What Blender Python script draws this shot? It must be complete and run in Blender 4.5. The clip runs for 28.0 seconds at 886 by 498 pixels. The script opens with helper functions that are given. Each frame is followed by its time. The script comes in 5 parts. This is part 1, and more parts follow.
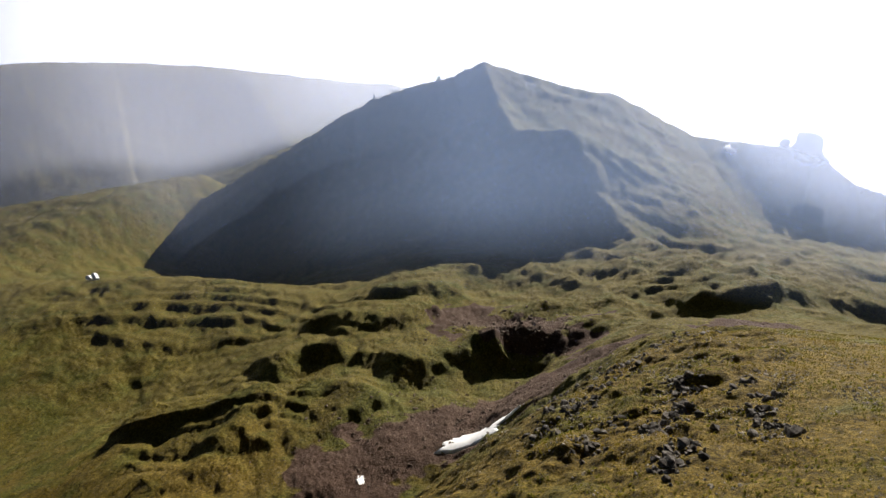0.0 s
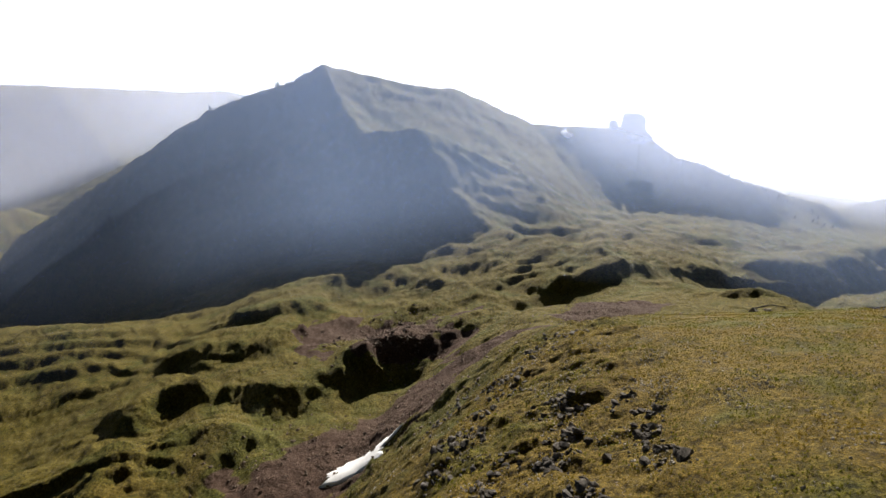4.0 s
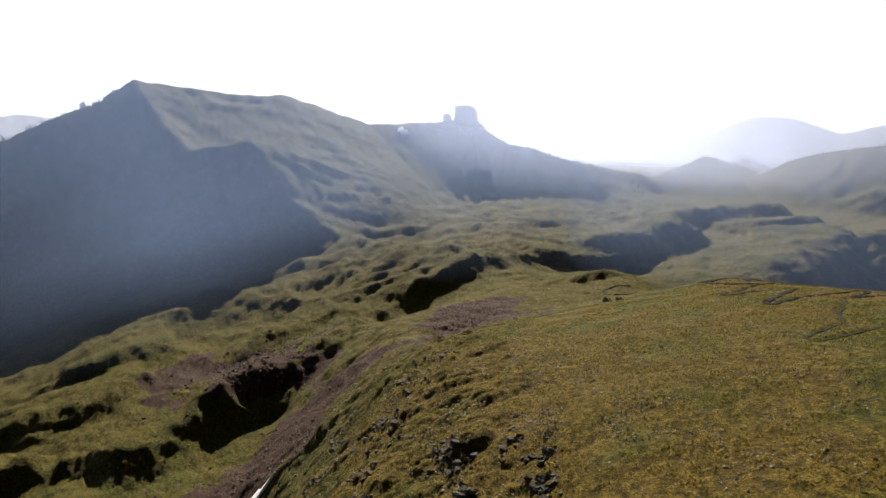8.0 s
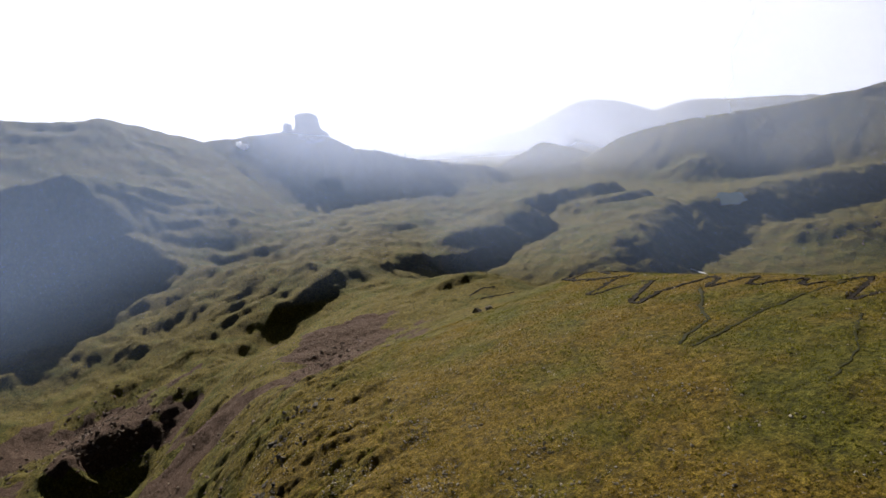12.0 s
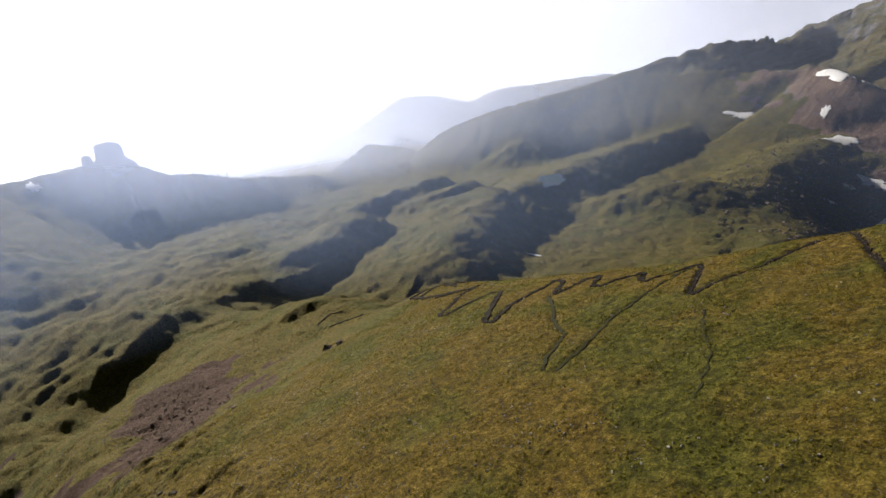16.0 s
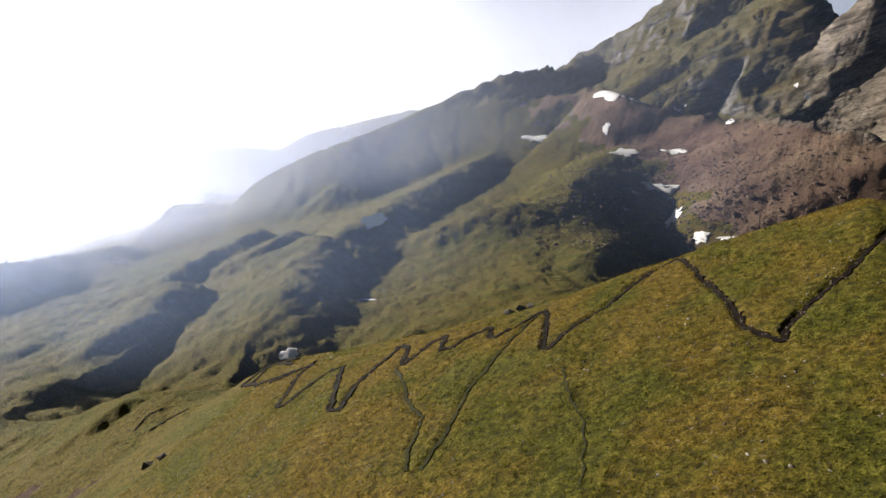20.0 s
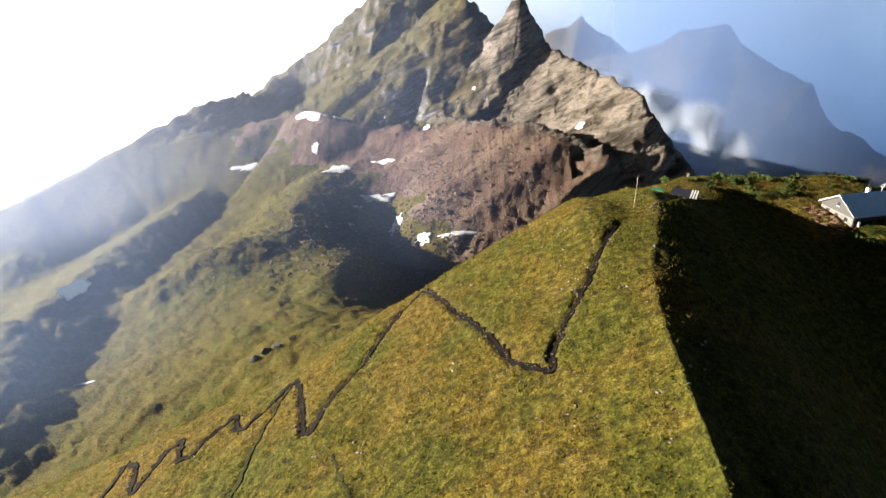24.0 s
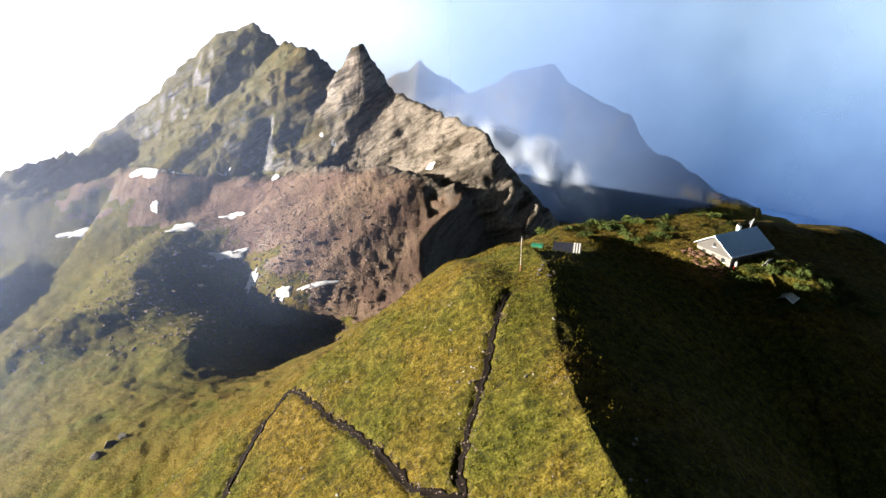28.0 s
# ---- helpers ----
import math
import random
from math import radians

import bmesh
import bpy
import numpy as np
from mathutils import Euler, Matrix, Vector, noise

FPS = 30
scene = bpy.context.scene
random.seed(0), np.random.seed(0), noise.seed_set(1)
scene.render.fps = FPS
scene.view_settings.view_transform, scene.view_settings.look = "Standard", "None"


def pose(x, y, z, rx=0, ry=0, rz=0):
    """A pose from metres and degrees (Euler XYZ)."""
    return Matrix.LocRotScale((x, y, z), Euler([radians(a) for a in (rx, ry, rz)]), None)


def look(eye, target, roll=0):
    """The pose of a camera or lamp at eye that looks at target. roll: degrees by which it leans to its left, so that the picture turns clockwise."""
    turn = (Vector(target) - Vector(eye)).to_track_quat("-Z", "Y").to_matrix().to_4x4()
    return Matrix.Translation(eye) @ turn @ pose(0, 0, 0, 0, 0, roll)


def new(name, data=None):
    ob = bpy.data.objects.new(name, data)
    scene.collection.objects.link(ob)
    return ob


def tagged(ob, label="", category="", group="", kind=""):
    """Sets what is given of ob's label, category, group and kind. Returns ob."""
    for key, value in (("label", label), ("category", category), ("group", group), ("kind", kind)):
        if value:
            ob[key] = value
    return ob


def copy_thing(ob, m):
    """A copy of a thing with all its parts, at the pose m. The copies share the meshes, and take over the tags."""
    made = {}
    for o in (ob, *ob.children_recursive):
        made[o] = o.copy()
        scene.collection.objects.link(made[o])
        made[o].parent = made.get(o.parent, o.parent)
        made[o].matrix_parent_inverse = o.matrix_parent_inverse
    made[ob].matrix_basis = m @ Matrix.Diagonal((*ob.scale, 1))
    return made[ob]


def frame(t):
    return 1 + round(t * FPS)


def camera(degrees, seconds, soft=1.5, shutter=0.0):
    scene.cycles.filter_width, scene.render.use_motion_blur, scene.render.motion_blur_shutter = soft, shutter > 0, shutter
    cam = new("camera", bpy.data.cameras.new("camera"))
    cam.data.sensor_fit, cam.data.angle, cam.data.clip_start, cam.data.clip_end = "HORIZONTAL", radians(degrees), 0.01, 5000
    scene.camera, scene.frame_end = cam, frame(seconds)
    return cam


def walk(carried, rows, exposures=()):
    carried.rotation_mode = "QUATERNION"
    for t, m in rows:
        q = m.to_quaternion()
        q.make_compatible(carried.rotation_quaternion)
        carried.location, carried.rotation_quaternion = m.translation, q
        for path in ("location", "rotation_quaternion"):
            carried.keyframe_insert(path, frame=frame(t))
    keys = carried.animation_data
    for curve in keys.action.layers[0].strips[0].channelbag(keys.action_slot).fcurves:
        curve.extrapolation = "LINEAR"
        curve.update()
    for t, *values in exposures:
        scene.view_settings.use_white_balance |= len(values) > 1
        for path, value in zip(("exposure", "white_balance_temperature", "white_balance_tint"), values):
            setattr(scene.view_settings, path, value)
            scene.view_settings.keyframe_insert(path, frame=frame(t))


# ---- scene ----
cam = camera(68.3, 28.0)

# seconds, place in metres, heading, pitch, lean in degrees
PATH = [
    (0.0, 47.57, -4.14, -6.92, 105.56, -30.34, -0.69),
    (0.5, 46.21, -4.40, -6.73, 104.62, -30.40, -0.68),
    (1.0, 44.95, -4.73, -6.44, 103.40, -30.43, -0.66),
    (1.5, 43.92, -5.14, -5.94, 101.46, -30.47, -0.63),
    (2.0, 42.93, -5.57, -5.39, 99.44, -30.55, -0.53),
    (2.5, 41.68, -5.92, -5.03, 97.43, -30.59, -0.41),
    (3.0, 40.11, -6.16, -4.89, 95.41, -30.61, -0.30),
    (3.5, 38.43, -6.33, -4.71, 93.42, -30.63, -0.20),
    (5.5, 31.68, -6.88, -3.53, 85.54, -30.75, 0.02),
    (6.0, 29.90, -6.93, -3.33, 83.56, -30.82, 0.05),
    (6.5, 28.00, -6.81, -3.26, 81.63, -30.80, 0.16),
    (7.0, 26.17, -6.59, -3.11, 79.78, -30.83, 0.10),
    (7.5, 24.51, -6.39, -2.73, 78.05, -30.87, 0.17),
    (8.0, 22.93, -6.19, -2.25, 76.35, -30.87, 0.22),
    (8.5, 21.30, -5.92, -1.78, 74.61, -30.88, 0.26),
    (9.0, 19.64, -5.55, -1.41, 72.93, -30.90, 0.28),
    (9.5, 18.03, -5.18, -1.10, 71.16, -30.89, 0.30),
    (10.0, 16.49, -4.85, -0.78, 69.39, -30.89, 0.27),
    (10.5, 14.84, -4.42, -0.62, 67.52, -30.89, 0.32),
    (11.0, 12.94, -3.73, -0.82, 65.69, -30.83, 0.36),
    (11.5, 11.03, -2.91, -1.12, 63.91, -30.81, 0.31),
    (12.0, 9.38, -2.19, -1.18, 61.96, -30.78, 0.32),
    (12.5, 7.98, -1.52, -0.91, 59.98, -30.75, 0.30),
    (14.5, 2.63, 1.58, 0.72, 51.84, -30.69, 0.36),
    (15.0, 1.08, 2.87, 0.78, 49.82, -30.67, 0.30),
    (15.5, -0.67, 4.70, 0.42, 47.89, -30.66, 0.13),
    (16.0, -2.30, 6.44, 0.08, 45.90, -30.61, -0.01),
    (16.5, -3.73, 7.85, 0.03, 43.85, -30.61, 0.02),
    (17.0, -5.07, 9.15, 0.11, 41.82, -30.59, 0.05),
    (17.5, -6.48, 10.63, 0.07, 40.05, -30.56, 0.03),
    (18.0, -7.93, 12.30, -0.13, 39.14, -30.46, 0.04),
    (18.5, -9.37, 14.04, -0.38, 38.78, -29.17, -0.05),
    (19.0, -10.74, 15.75, -0.60, 38.09, -27.72, -0.17),
    (19.5, -12.03, 17.45, -0.73, 34.59, -27.26, -0.25),
    (20.0, -13.22, 19.20, -0.79, 28.87, -27.24, -0.13),
    (20.5, -14.29, 21.10, -0.91, 24.15, -27.20, 0.06),
    (21.0, -15.28, 23.12, -1.12, 20.32, -27.14, 0.06),
    (21.5, -16.19, 25.08, -1.31, 16.77, -27.08, 0.00),
    (22.0, -16.97, 27.01, -1.43, 13.31, -27.00, 0.20),
    (22.5, -17.52, 29.19, -1.57, 10.04, -26.97, -0.08),
    (24.5, -19.09, 38.94, -2.32, 1.87, -24.63, -0.19),
    (25.0, -19.42, 41.35, -2.49, 1.24, -23.60, -0.23),
    (25.5, -19.69, 43.66, -2.63, 0.52, -23.11, -0.33),
    (26.0, -19.92, 45.89, -2.74, -1.50, -22.63, -0.38),
    (26.5, -20.05, 48.10, -2.83, -5.97, -22.47, -0.40),
    (27.0, -20.04, 50.35, -2.91, -9.81, -22.16, -0.40),
    (27.5, -19.96, 52.57, -3.00, -10.28, -22.09, -0.39),
    (28.0, -19.91, 54.68, -3.11, -10.31, -22.03, -0.33),
]
walk(cam, [(t, pose(x, y, z, 90 + p, 0, h) @ pose(0, 0, 0, 0, 0, r)) for t, x, y, z, h, p, r in PATH], [(0, 1.15), (3, 1.15), (7, 0.85), (12, 0.68), (17, 0.76), (19, 0.85), (22, 1.6), (25, 2.1), (28, 2.2)])

# ---- sky, sun ----
SUN_AZ = radians(81)  # heading of the sun, counted from +y towards -x
SUN_EL = radians(10)
world = bpy.data.worlds.new("sky")
scene.world = world
world.use_nodes = True
wn, wl = world.node_tree.nodes, world.node_tree.links
sky = wn.new("ShaderNodeTexSky")
sky.sky_type, sky.sun_disc = "NISHITA", False
sky.sun_elevation, sky.sun_rotation = SUN_EL, -SUN_AZ
sky.dust_density, sky.air_density = 2.0, 1.0
wn["Background"].inputs["Strength"].default_value = 0.006
wl.new(sky.outputs[0], wn["Background"].inputs[0])
sun = new("sun", bpy.data.lights.new("sun", "SUN"))
sun.data.energy, sun.data.angle, sun.data.color = 5.0, radians(0.6), (1.0, 0.91, 0.78)
SUN_DIR = Vector((-math.sin(SUN_AZ) * math.cos(SUN_EL), math.cos(SUN_AZ) * math.cos(SUN_EL), math.sin(SUN_EL)))
sun.matrix_world = look(SUN_DIR * 1000, (0, 0, 0))


# ---- noise and shape helpers ----
def hash2(i, j, seed):
    h = (i.astype(np.int64) * 374761393 + j.astype(np.int64) * 668265263 + seed * 1442695041) & 0xFFFFFFFF
    h = ((h ^ (h >> 13)) * 1274126177) & 0xFFFFFFFF
    return (h ^ (h >> 16)) & 0xFFFFFFFF


def perlin(x, y, seed=0):
    i, j = np.floor(x), np.floor(y)
    u, v = x - i, y - j
    a, b = u * u * u * (u * (u * 6 - 15) + 10), v * v * v * (v * (v * 6 - 15) + 10)

    def corner(di, dj):
        g = hash2(i + di, j + dj, seed) * (2 * math.pi / 4294967296.0)
        return np.cos(g) * (u - di) + np.sin(g) * (v - dj)

    return ((corner(0, 0) * (1 - a) + corner(1, 0) * a) * (1 - b) + (corner(0, 1) * (1 - a) + corner(1, 1) * a) * b) * 1.5


def fbm(x, y, size, octaves, seed=0, gain=0.5):
    total, amp, f = 0, 1.0, 1.0 / size
    for k in range(octaves):
        total = total + amp * perlin(x * f + 17.3 * k, y * f - 9.1 * k, seed + k)
        amp, f = amp * gain, f * 2.03
    return total


def relu(a, soft=0.0):
    return 0.5 * (a + np.sqrt(a * a + soft * soft)) if soft else np.maximum(a, 0)


def smax(a, b, k):
    return 0.5 * (a + b + np.sqrt((a - b) ** 2 + k * k))


def smoothstep(a, b, x):
    t = np.clip((x - a) / (b - a), 0, 1)
    return t * t * (3 - 2 * t)


def along(x, y, pts):
    """Distance to a polyline, the height of its nearest point and the side (1 left of its run, -1 right)."""
    best = np.full(x.shape, 1e9)
    z, side = np.zeros(x.shape), np.ones(x.shape)
    for (x0, y0, z0), (x1, y1, z1) in zip(pts, pts[1:]):
        dx, dy = x1 - x0, y1 - y0
        t = np.clip(((x - x0) * dx + (y - y0) * dy) / (dx * dx + dy * dy), 0, 1)
        d = np.hypot(x - x0 - t * dx, y - y0 - t * dy)
        near = d < best
        best = np.where(near, d, best)
        z = np.where(near, z0 + t * (z1 - z0), z)
        side = np.where(near, np.where(dx * (y - y0) - dy * (x - x0) > 0, 1, -1), side)
    return best, z, side


def ridge(x, y, pts, left, right, soft=6.0):
    d, z, side = along(x, y, pts)
    return z - np.where(side > 0, left, right) * (np.sqrt(d * d + soft * soft) - soft)


def cliffs(x, y, pts, left, right, wall):
    """A ridge whose crest breaks off in a wall before the flanks run down."""
    d, z, side = along(x, y, pts)
    return z - np.where(side > 0, left, right) * d - wall * (1 - np.exp(-relu(d - 3) / 9.0))


# ---- the lie of the land ----
PYRAMID = [(-553, 58, -374), (-607, 32, -362), (-675, -22, -340), (-746, -58, -296), (-793, -133, -320), (-823, -147, -320), (-930, -190, -312), (-1038, -229, -301)]
CRAG = [(-1038, -229, -301), (-983, -355, -334), (-978, -415, -351), (-970, -440, -372)]
RIB = [(-970, -440, -372), (-800, -548, -462), (-615, -612, -528), (-540, -650, -590)]
SADDLE = [(-1038, -229, -301), (-1108, -17, -352), (-1158, 134, -433), (-1176, 274, -446), (-1174, 345, -450), (-1145, 413, -496), (-1129, 551, -536), (-1250, 760, -640)]
MASSIF = [(-1015, 1374, -520), (-900, 1500, -470), (-732, 1660, -381), (-648, 1856, -388), (-544, 2035, -342), (-291, 2028, -129), (-197, 2020, -104), (-115, 1941, -163), (-52, 1794, -152)]
HORN = [(64, 1650, -150), (77, 1639, -142)]
MASSIF_EAST = [(-52, 1794, -152), (-17, 1739, -212), (40, 1672, -216), (100, 1615, -226), (143, 1584, -239), (232, 1453, -270), (291, 1281, -283)]
MASSIF_END = [(291, 1281, -283), (345, 1210, -318), (389, 1150, -372), (440, 1090, -520)]
TALUS = [(-541, 1605, -394), (-467, 1628, -379), (-361, 1531, -379), (-254, 1531, -387), (-139, 1475, -376), (-70, 1429, -355), (-6, 1350, -338), (78, 1276, -318), (150, 1216, -324), (205, 1168, -338)]
PLATEAU = [(-1200, -2350, -520), (-1611, -1933, -541), (-1838, -1700, -579), (-2071, -1370, -646), (-2500, -1000, -800)]
HILLOCK = [(-330, 8, -286), (-372, 50, -286), (-398, 90, -282), (-415, 126, -277), (-430, 156, -298)]
FAR_PEAK = [(560, 4000, -640), (888, 3804, -560), (1040, 3780, -455), (1287, 3699, -437), (1330, 3640, -510), (1552, 3333, -640), (1640, 3260, -800), (1957, 2890, -997), (2300, 2600, -1150)]
FAR_DOME = [(560, 4500, -520), (640, 4480, -455), (740, 4450, -540)]


FAR_HILLS = [(-2300, 1600, -1060), (-2176, 1830, -921), (-2070, 1954, -909), (-1953, 2067, -920), (-1876, 2161, -865), (-1723, 2296, -836), (-1520, 2455, -779), (-1400, 2600, -800)]
BUTTRESS = [(291, 1281, -283), (235, 1235, -322), (178, 1180, -365), (175, 1110, -450)]

# step in the ground: its line, how high it stands, how far it runs out behind (west) and in front (east)
SCARPS = [
    ([(-525, 262), (-575, 350), (-629, 450), (-640, 470)], 30, 150, 26),
    ([(-610, 205), (-640, 260), (-672, 322)], 22, 120, 22),
    ([(-400, 372), (-480, 520), (-555, 720), (-600, 950), (-632, 1250), (-640, 1510)], 34, 200, 40),
    ([(-300, 1360), (-335, 1200), (-300, 900), (-372, 800), (-405, 735)], 22, 130, 55),
    ([(-560, 640), (-600, 560)], 14, 90, 16),
    ([(-700, 640), (-745, 800)], 16, 120, 18),
    ([(-236, -122), (-272, -92), (-282, -72)], 20, 70, 16),
    ([(-284, -70), (-318, -18), (-352, 20)], 32, 60, 18),
    ([(-222, -196), (-252, -178), (-262, -160)], 15, 60, 12),
    ([(-150, -150), (-160, -172), (-166, -232)], 20, 70, 18),
    ([(-182, -110), (-196, -132), (-204, -150)], 12, 50, 12),
    ([(-322, -212), (-331, -150), (-338, -120)], 14, 70, 12),
    ([(-395, -190), (-408, -145), (-412, -120)], 14, 70, 12),
    ([(-440, -210), (-486, -50)], 9, 60, 14),
    ([(-255, 150), (-284, 188)], 8, 40, 10),
    ([(-800, 560), (-830, 700), (-900, 860)], 20, 140, 24),
    ([(-930, 1100), (-1010, 1380)], 40, 120, 60),
]


def scarps(x, y):
    total = np.zeros(x.shape)
    for pts, high, back, front in SCARPS:
        xs, ys = [p[0] for p in pts], [p[1] for p in pts]
        hit = (x > min(xs) - 2.2 * back) & (x < max(xs) + 2.2 * back) & (y > min(ys) - 2.2 * back) & (y < max(ys) + 2.2 * back)
        if not hit.any():
            continue
        px, py = x[hit], y[hit]
        wx, wy = px + 12 * fbm(px, py, 48, 4, 61), py + 12 * fbm(px, py, 48, 4, 67)
        d, _, side = along(wx, wy, [(a, b, 0.0) for a, b in pts])
        run = np.hypot(pts[-1][0] - pts[0][0], pts[-1][1] - pts[0][1])
        ux, uy = (pts[-1][0] - pts[0][0]) / run, (pts[-1][1] - pts[0][1]) / run
        signed = (wx - pts[0][0]) * uy - (wy - pts[0][1]) * ux
        d_east = np.where(side < 0, d, -d)
        t = ((wx - pts[0][0]) * ux + (wy - pts[0][1]) * uy) / run
        ends = smoothstep(-0.18, 0.14, t) * smoothstep(1.12, 0.97, t)
        front = 2.3 * front
        shape = np.where(d_east > 0, smoothstep(front, 0, d_east), np.exp(-((np.maximum(-d_east, 0) / back) ** 1.5) * 2))
        total[hit] += (1.35 if ys[0] > 200 else 0.65) * high * ends * shape
    return total


def hill(x, y):
    """The steep grassy hill with the zigzag path, and the flat with the hut behind it."""
    shift = np.clip(0.28 * (y - 125), -14, 7) * smoothstep(2, 10, x) * smoothstep(45, 20, x)
    west = np.interp(x - shift, [-6000, -1400, -700, -560, -440, -354, -258, -163, -91, -46, 2, 8, 14, 45, 110, 160, 400], [-4000, -1000, -480, -382, -312, -268, -208, -147, -99.5, -74, -49.2, -47.2, -48.4, -54.7, -56.0, -75, -330])
    z = west + 1.5 * np.exp(-((x - 9) ** 2 + (y - 150) ** 2) / 300.0)
    west_side = smoothstep(40, 0, x)
    z = z - west_side * (0.12 * relu(75 - y, 10) + 0.35 * relu(28 - y, 12))
    edge = np.interp(x, [-430, -300, -200, -125, -60, 0, 60], [40, 35, 30, 16, -6, -22, -34]) + 5 * perlin(x / 23, y / 40, 5)
    z = z - west_side * np.interp(x, [-190, -100], [0.5, 0.85]) * relu(edge - y, 9)
    lip = np.interp(x, [-430, -318, -254, -172, -125, -91, -60, -28, 8, 40, 100, 160], [165, 178, 172, 154, 149, 143, 143, 157, 180, 192, 194, 205])
    z = z - 0.8 * relu(y - lip, 9)
    z = z - 0.20 * relu(y - 153, 4) * smoothstep(36, 16, x) * smoothstep(-60, -5, x)
    z = z - (1 - west_side) * 0.42 * relu(146 + 0.6 * relu(x - 64, 6) - y, 12) * smoothstep(8, 50, x)
    z = z + 3.4 * np.exp(-(((x + 148) / 26) ** 2 + ((y - 147) / 24) ** 2)) - 6 * np.exp(-(((x + 200) / 24) ** 2 + ((y - 152) / 30) ** 2))
    flat = smoothstep(0, 7, y - 170 + 0.8 * (x - 38)) * smoothstep(24, 36, x) * smoothstep(74, 67, x) * smoothstep(190, 182, y) * smoothstep(145, 150, y)
    z = z + flat * (-54.6 + 0.01 * (x - 40) - z)
    z = z - 0.09 * relu(x - 72, 5) * smoothstep(140, 155, y)
    z = z + 1.8 * np.exp(-(((y - 182) / 10) ** 2)) * smoothstep(8, 62, x) * smoothstep(105, 80, x)
    return z


def land(x, y):
    east = relu(x - 120 - 0.3 * (np.minimum(y, 400) - 190) + 0.14 * relu(y - 400), 30)
    base = -190 + 0.33 * np.minimum(x, 0) - 0.12 * relu(y, 60) - 0.45 * relu(-170 - y, 60) - 0.9 * east
    base = base + 14 * np.exp(-(((x + 155) / 60) ** 2 + ((y + 55) / 50) ** 2))
    base = base - 112 * np.exp(-(((x + 60) / 210) ** 2 + ((y - 1010) / 260) ** 2)) - 0.3 * relu(y - 470, 40) * smoothstep(800, 700, y) * smoothstep(-190, -80, x) - 69 * smoothstep(700, 800, y) * smoothstep(-190, -80, x)
    base = smax(base, np.interp(x - 0.2 * y, [-900, -100], [-1400, -2000]) + 60 * perlin(x / 900, y / 900, 3), 120)
    shelf = -283 + 0.18 * (x + 124) + 0.14 * (y + 282) - 0.7 * relu(x + 40, 40) - 1.1 * relu(np.hypot(x, y) - 830 - 400 * smoothstep(-540, -700, y) - 40 * perlin(x / 130, y / 130, 8), 40) - 0.55 * relu(y + 330 + 0.25 * x + 60, 60)
    shelf = shelf - 0.8 * relu(-430 - x, 30) * smoothstep(-600, -430, y) - 0.4 * relu(-400 - x, 40) * smoothstep(-430, -600, y) * smoothstep(-760, -640, y)
    base = smax(base, shelf, 20)
    z = smax(base, hill(x, y), 8)
    z = z - 14 * np.exp(-(((x + 222) / 52) ** 2 + ((y - 66) / 46) ** 2)) - 20 * np.exp(-(((x + 350) / 55) ** 2 + ((y - 50) / 58) ** 2))
    z = z + scarps(x, y)
    z = smax(z, ridge(x, y, HILLOCK, 0.4, 0.55, 5) + 5 * fbm(x, y, 40, 4, 92), 8)
    z = smax(z, ridge(x, y, PYRAMID, 0.5, 0.6, 4), 10)
    z = smax(z, ridge(x, y, CRAG, 0.55, 1.1, 6), 12)
    z = smax(z, ridge(x, y, RIB, 0.5, 1.1, 6), 10)
    d, zr, side = along(x, y, SADDLE)
    z = smax(z, zr - relu((x + 746) * 0.509 - (y + 58) * 0.861 + 15, 15) - 0.9 * relu(-215 - y, 15) - np.where(side > 0, 0.8 * d, 0.08 * d + 0.5 * smoothstep(150, 270, y) * relu(70 - relu(80 - d, 30), 6) + 0.5 * relu(d - 420, 40)), 14)
    u = 0.78 * x - 0.62 * y
    d, zr, side = along(x, y, TALUS)
    beyond = relu(0.67 * (x - 222) - 0.745 * (y - 1140)) * (y > 850) * smoothstep(110, 180, x)
    z = smax(z, zr - np.where(side > 0, 1.3 * d, 0.5 * d - 0.20 * relu(d - 60, 30) * smoothstep(-250, -90, x) + 5 * perlin(u / 70, d / 400, 37)) - 2.0 * np.minimum(beyond, 250), 16)
    gap = 45 * np.exp(-((u + 1092 + 0.25 * (d - 60)) / 26.0) ** 2) + 16 * np.abs(perlin(u / 90, d / 45, 31))
    cap = np.maximum(np.maximum(ridge(x, y, MASSIF[4:], 1.0, 0.7, 5), cliffs(x, y, MASSIF_EAST, 1.3, 0.6, 4)), ridge(x, y, HORN, 1.6, 1.5, 5)) + 16
    face = np.where(side > 0, zr - 6 + np.interp(x, [-300, -150, -60, 60, 150], [1.2, 1.35, 1.7, 1.8, 1.3]) * relu(d - gap), -2000)
    d_west, z_west, s_west = along(x, y, MASSIF[:5])
    rock = np.maximum(np.minimum(cap, face), z_west - np.where(s_west > 0, 1.0, 0.3) * d_west - 0.7 * relu(d_west - 280, 60))
    south, east_end, west_end = 1172 - 0.14 * (x - 283) - y, (x - 291) * 0.80 + (y - 1281) * 0.60, (178 - x) * 0.67 + (y - 1180) * 0.745
    wedge = np.minimum(-283 + 0.05 * (x - 291) + 1.0 * (y - 1281), -281 - 0.5 * relu(y - 1281)) - 3.0 * relu(south) - 1.5 * relu(east_end) - 1.2 * relu(west_end)
    rock = np.maximum(rock, np.where((y > 900) & (y < 1500), wedge, -3000))
    z = smax(z, rock, 8)
    z = smax(z, ridge(x, y, PLATEAU, 0.5, 0.4, 80), 30)
    z = smax(z, ridge(x, y, FAR_HILLS, 0.6, 0.55, 60), 30)
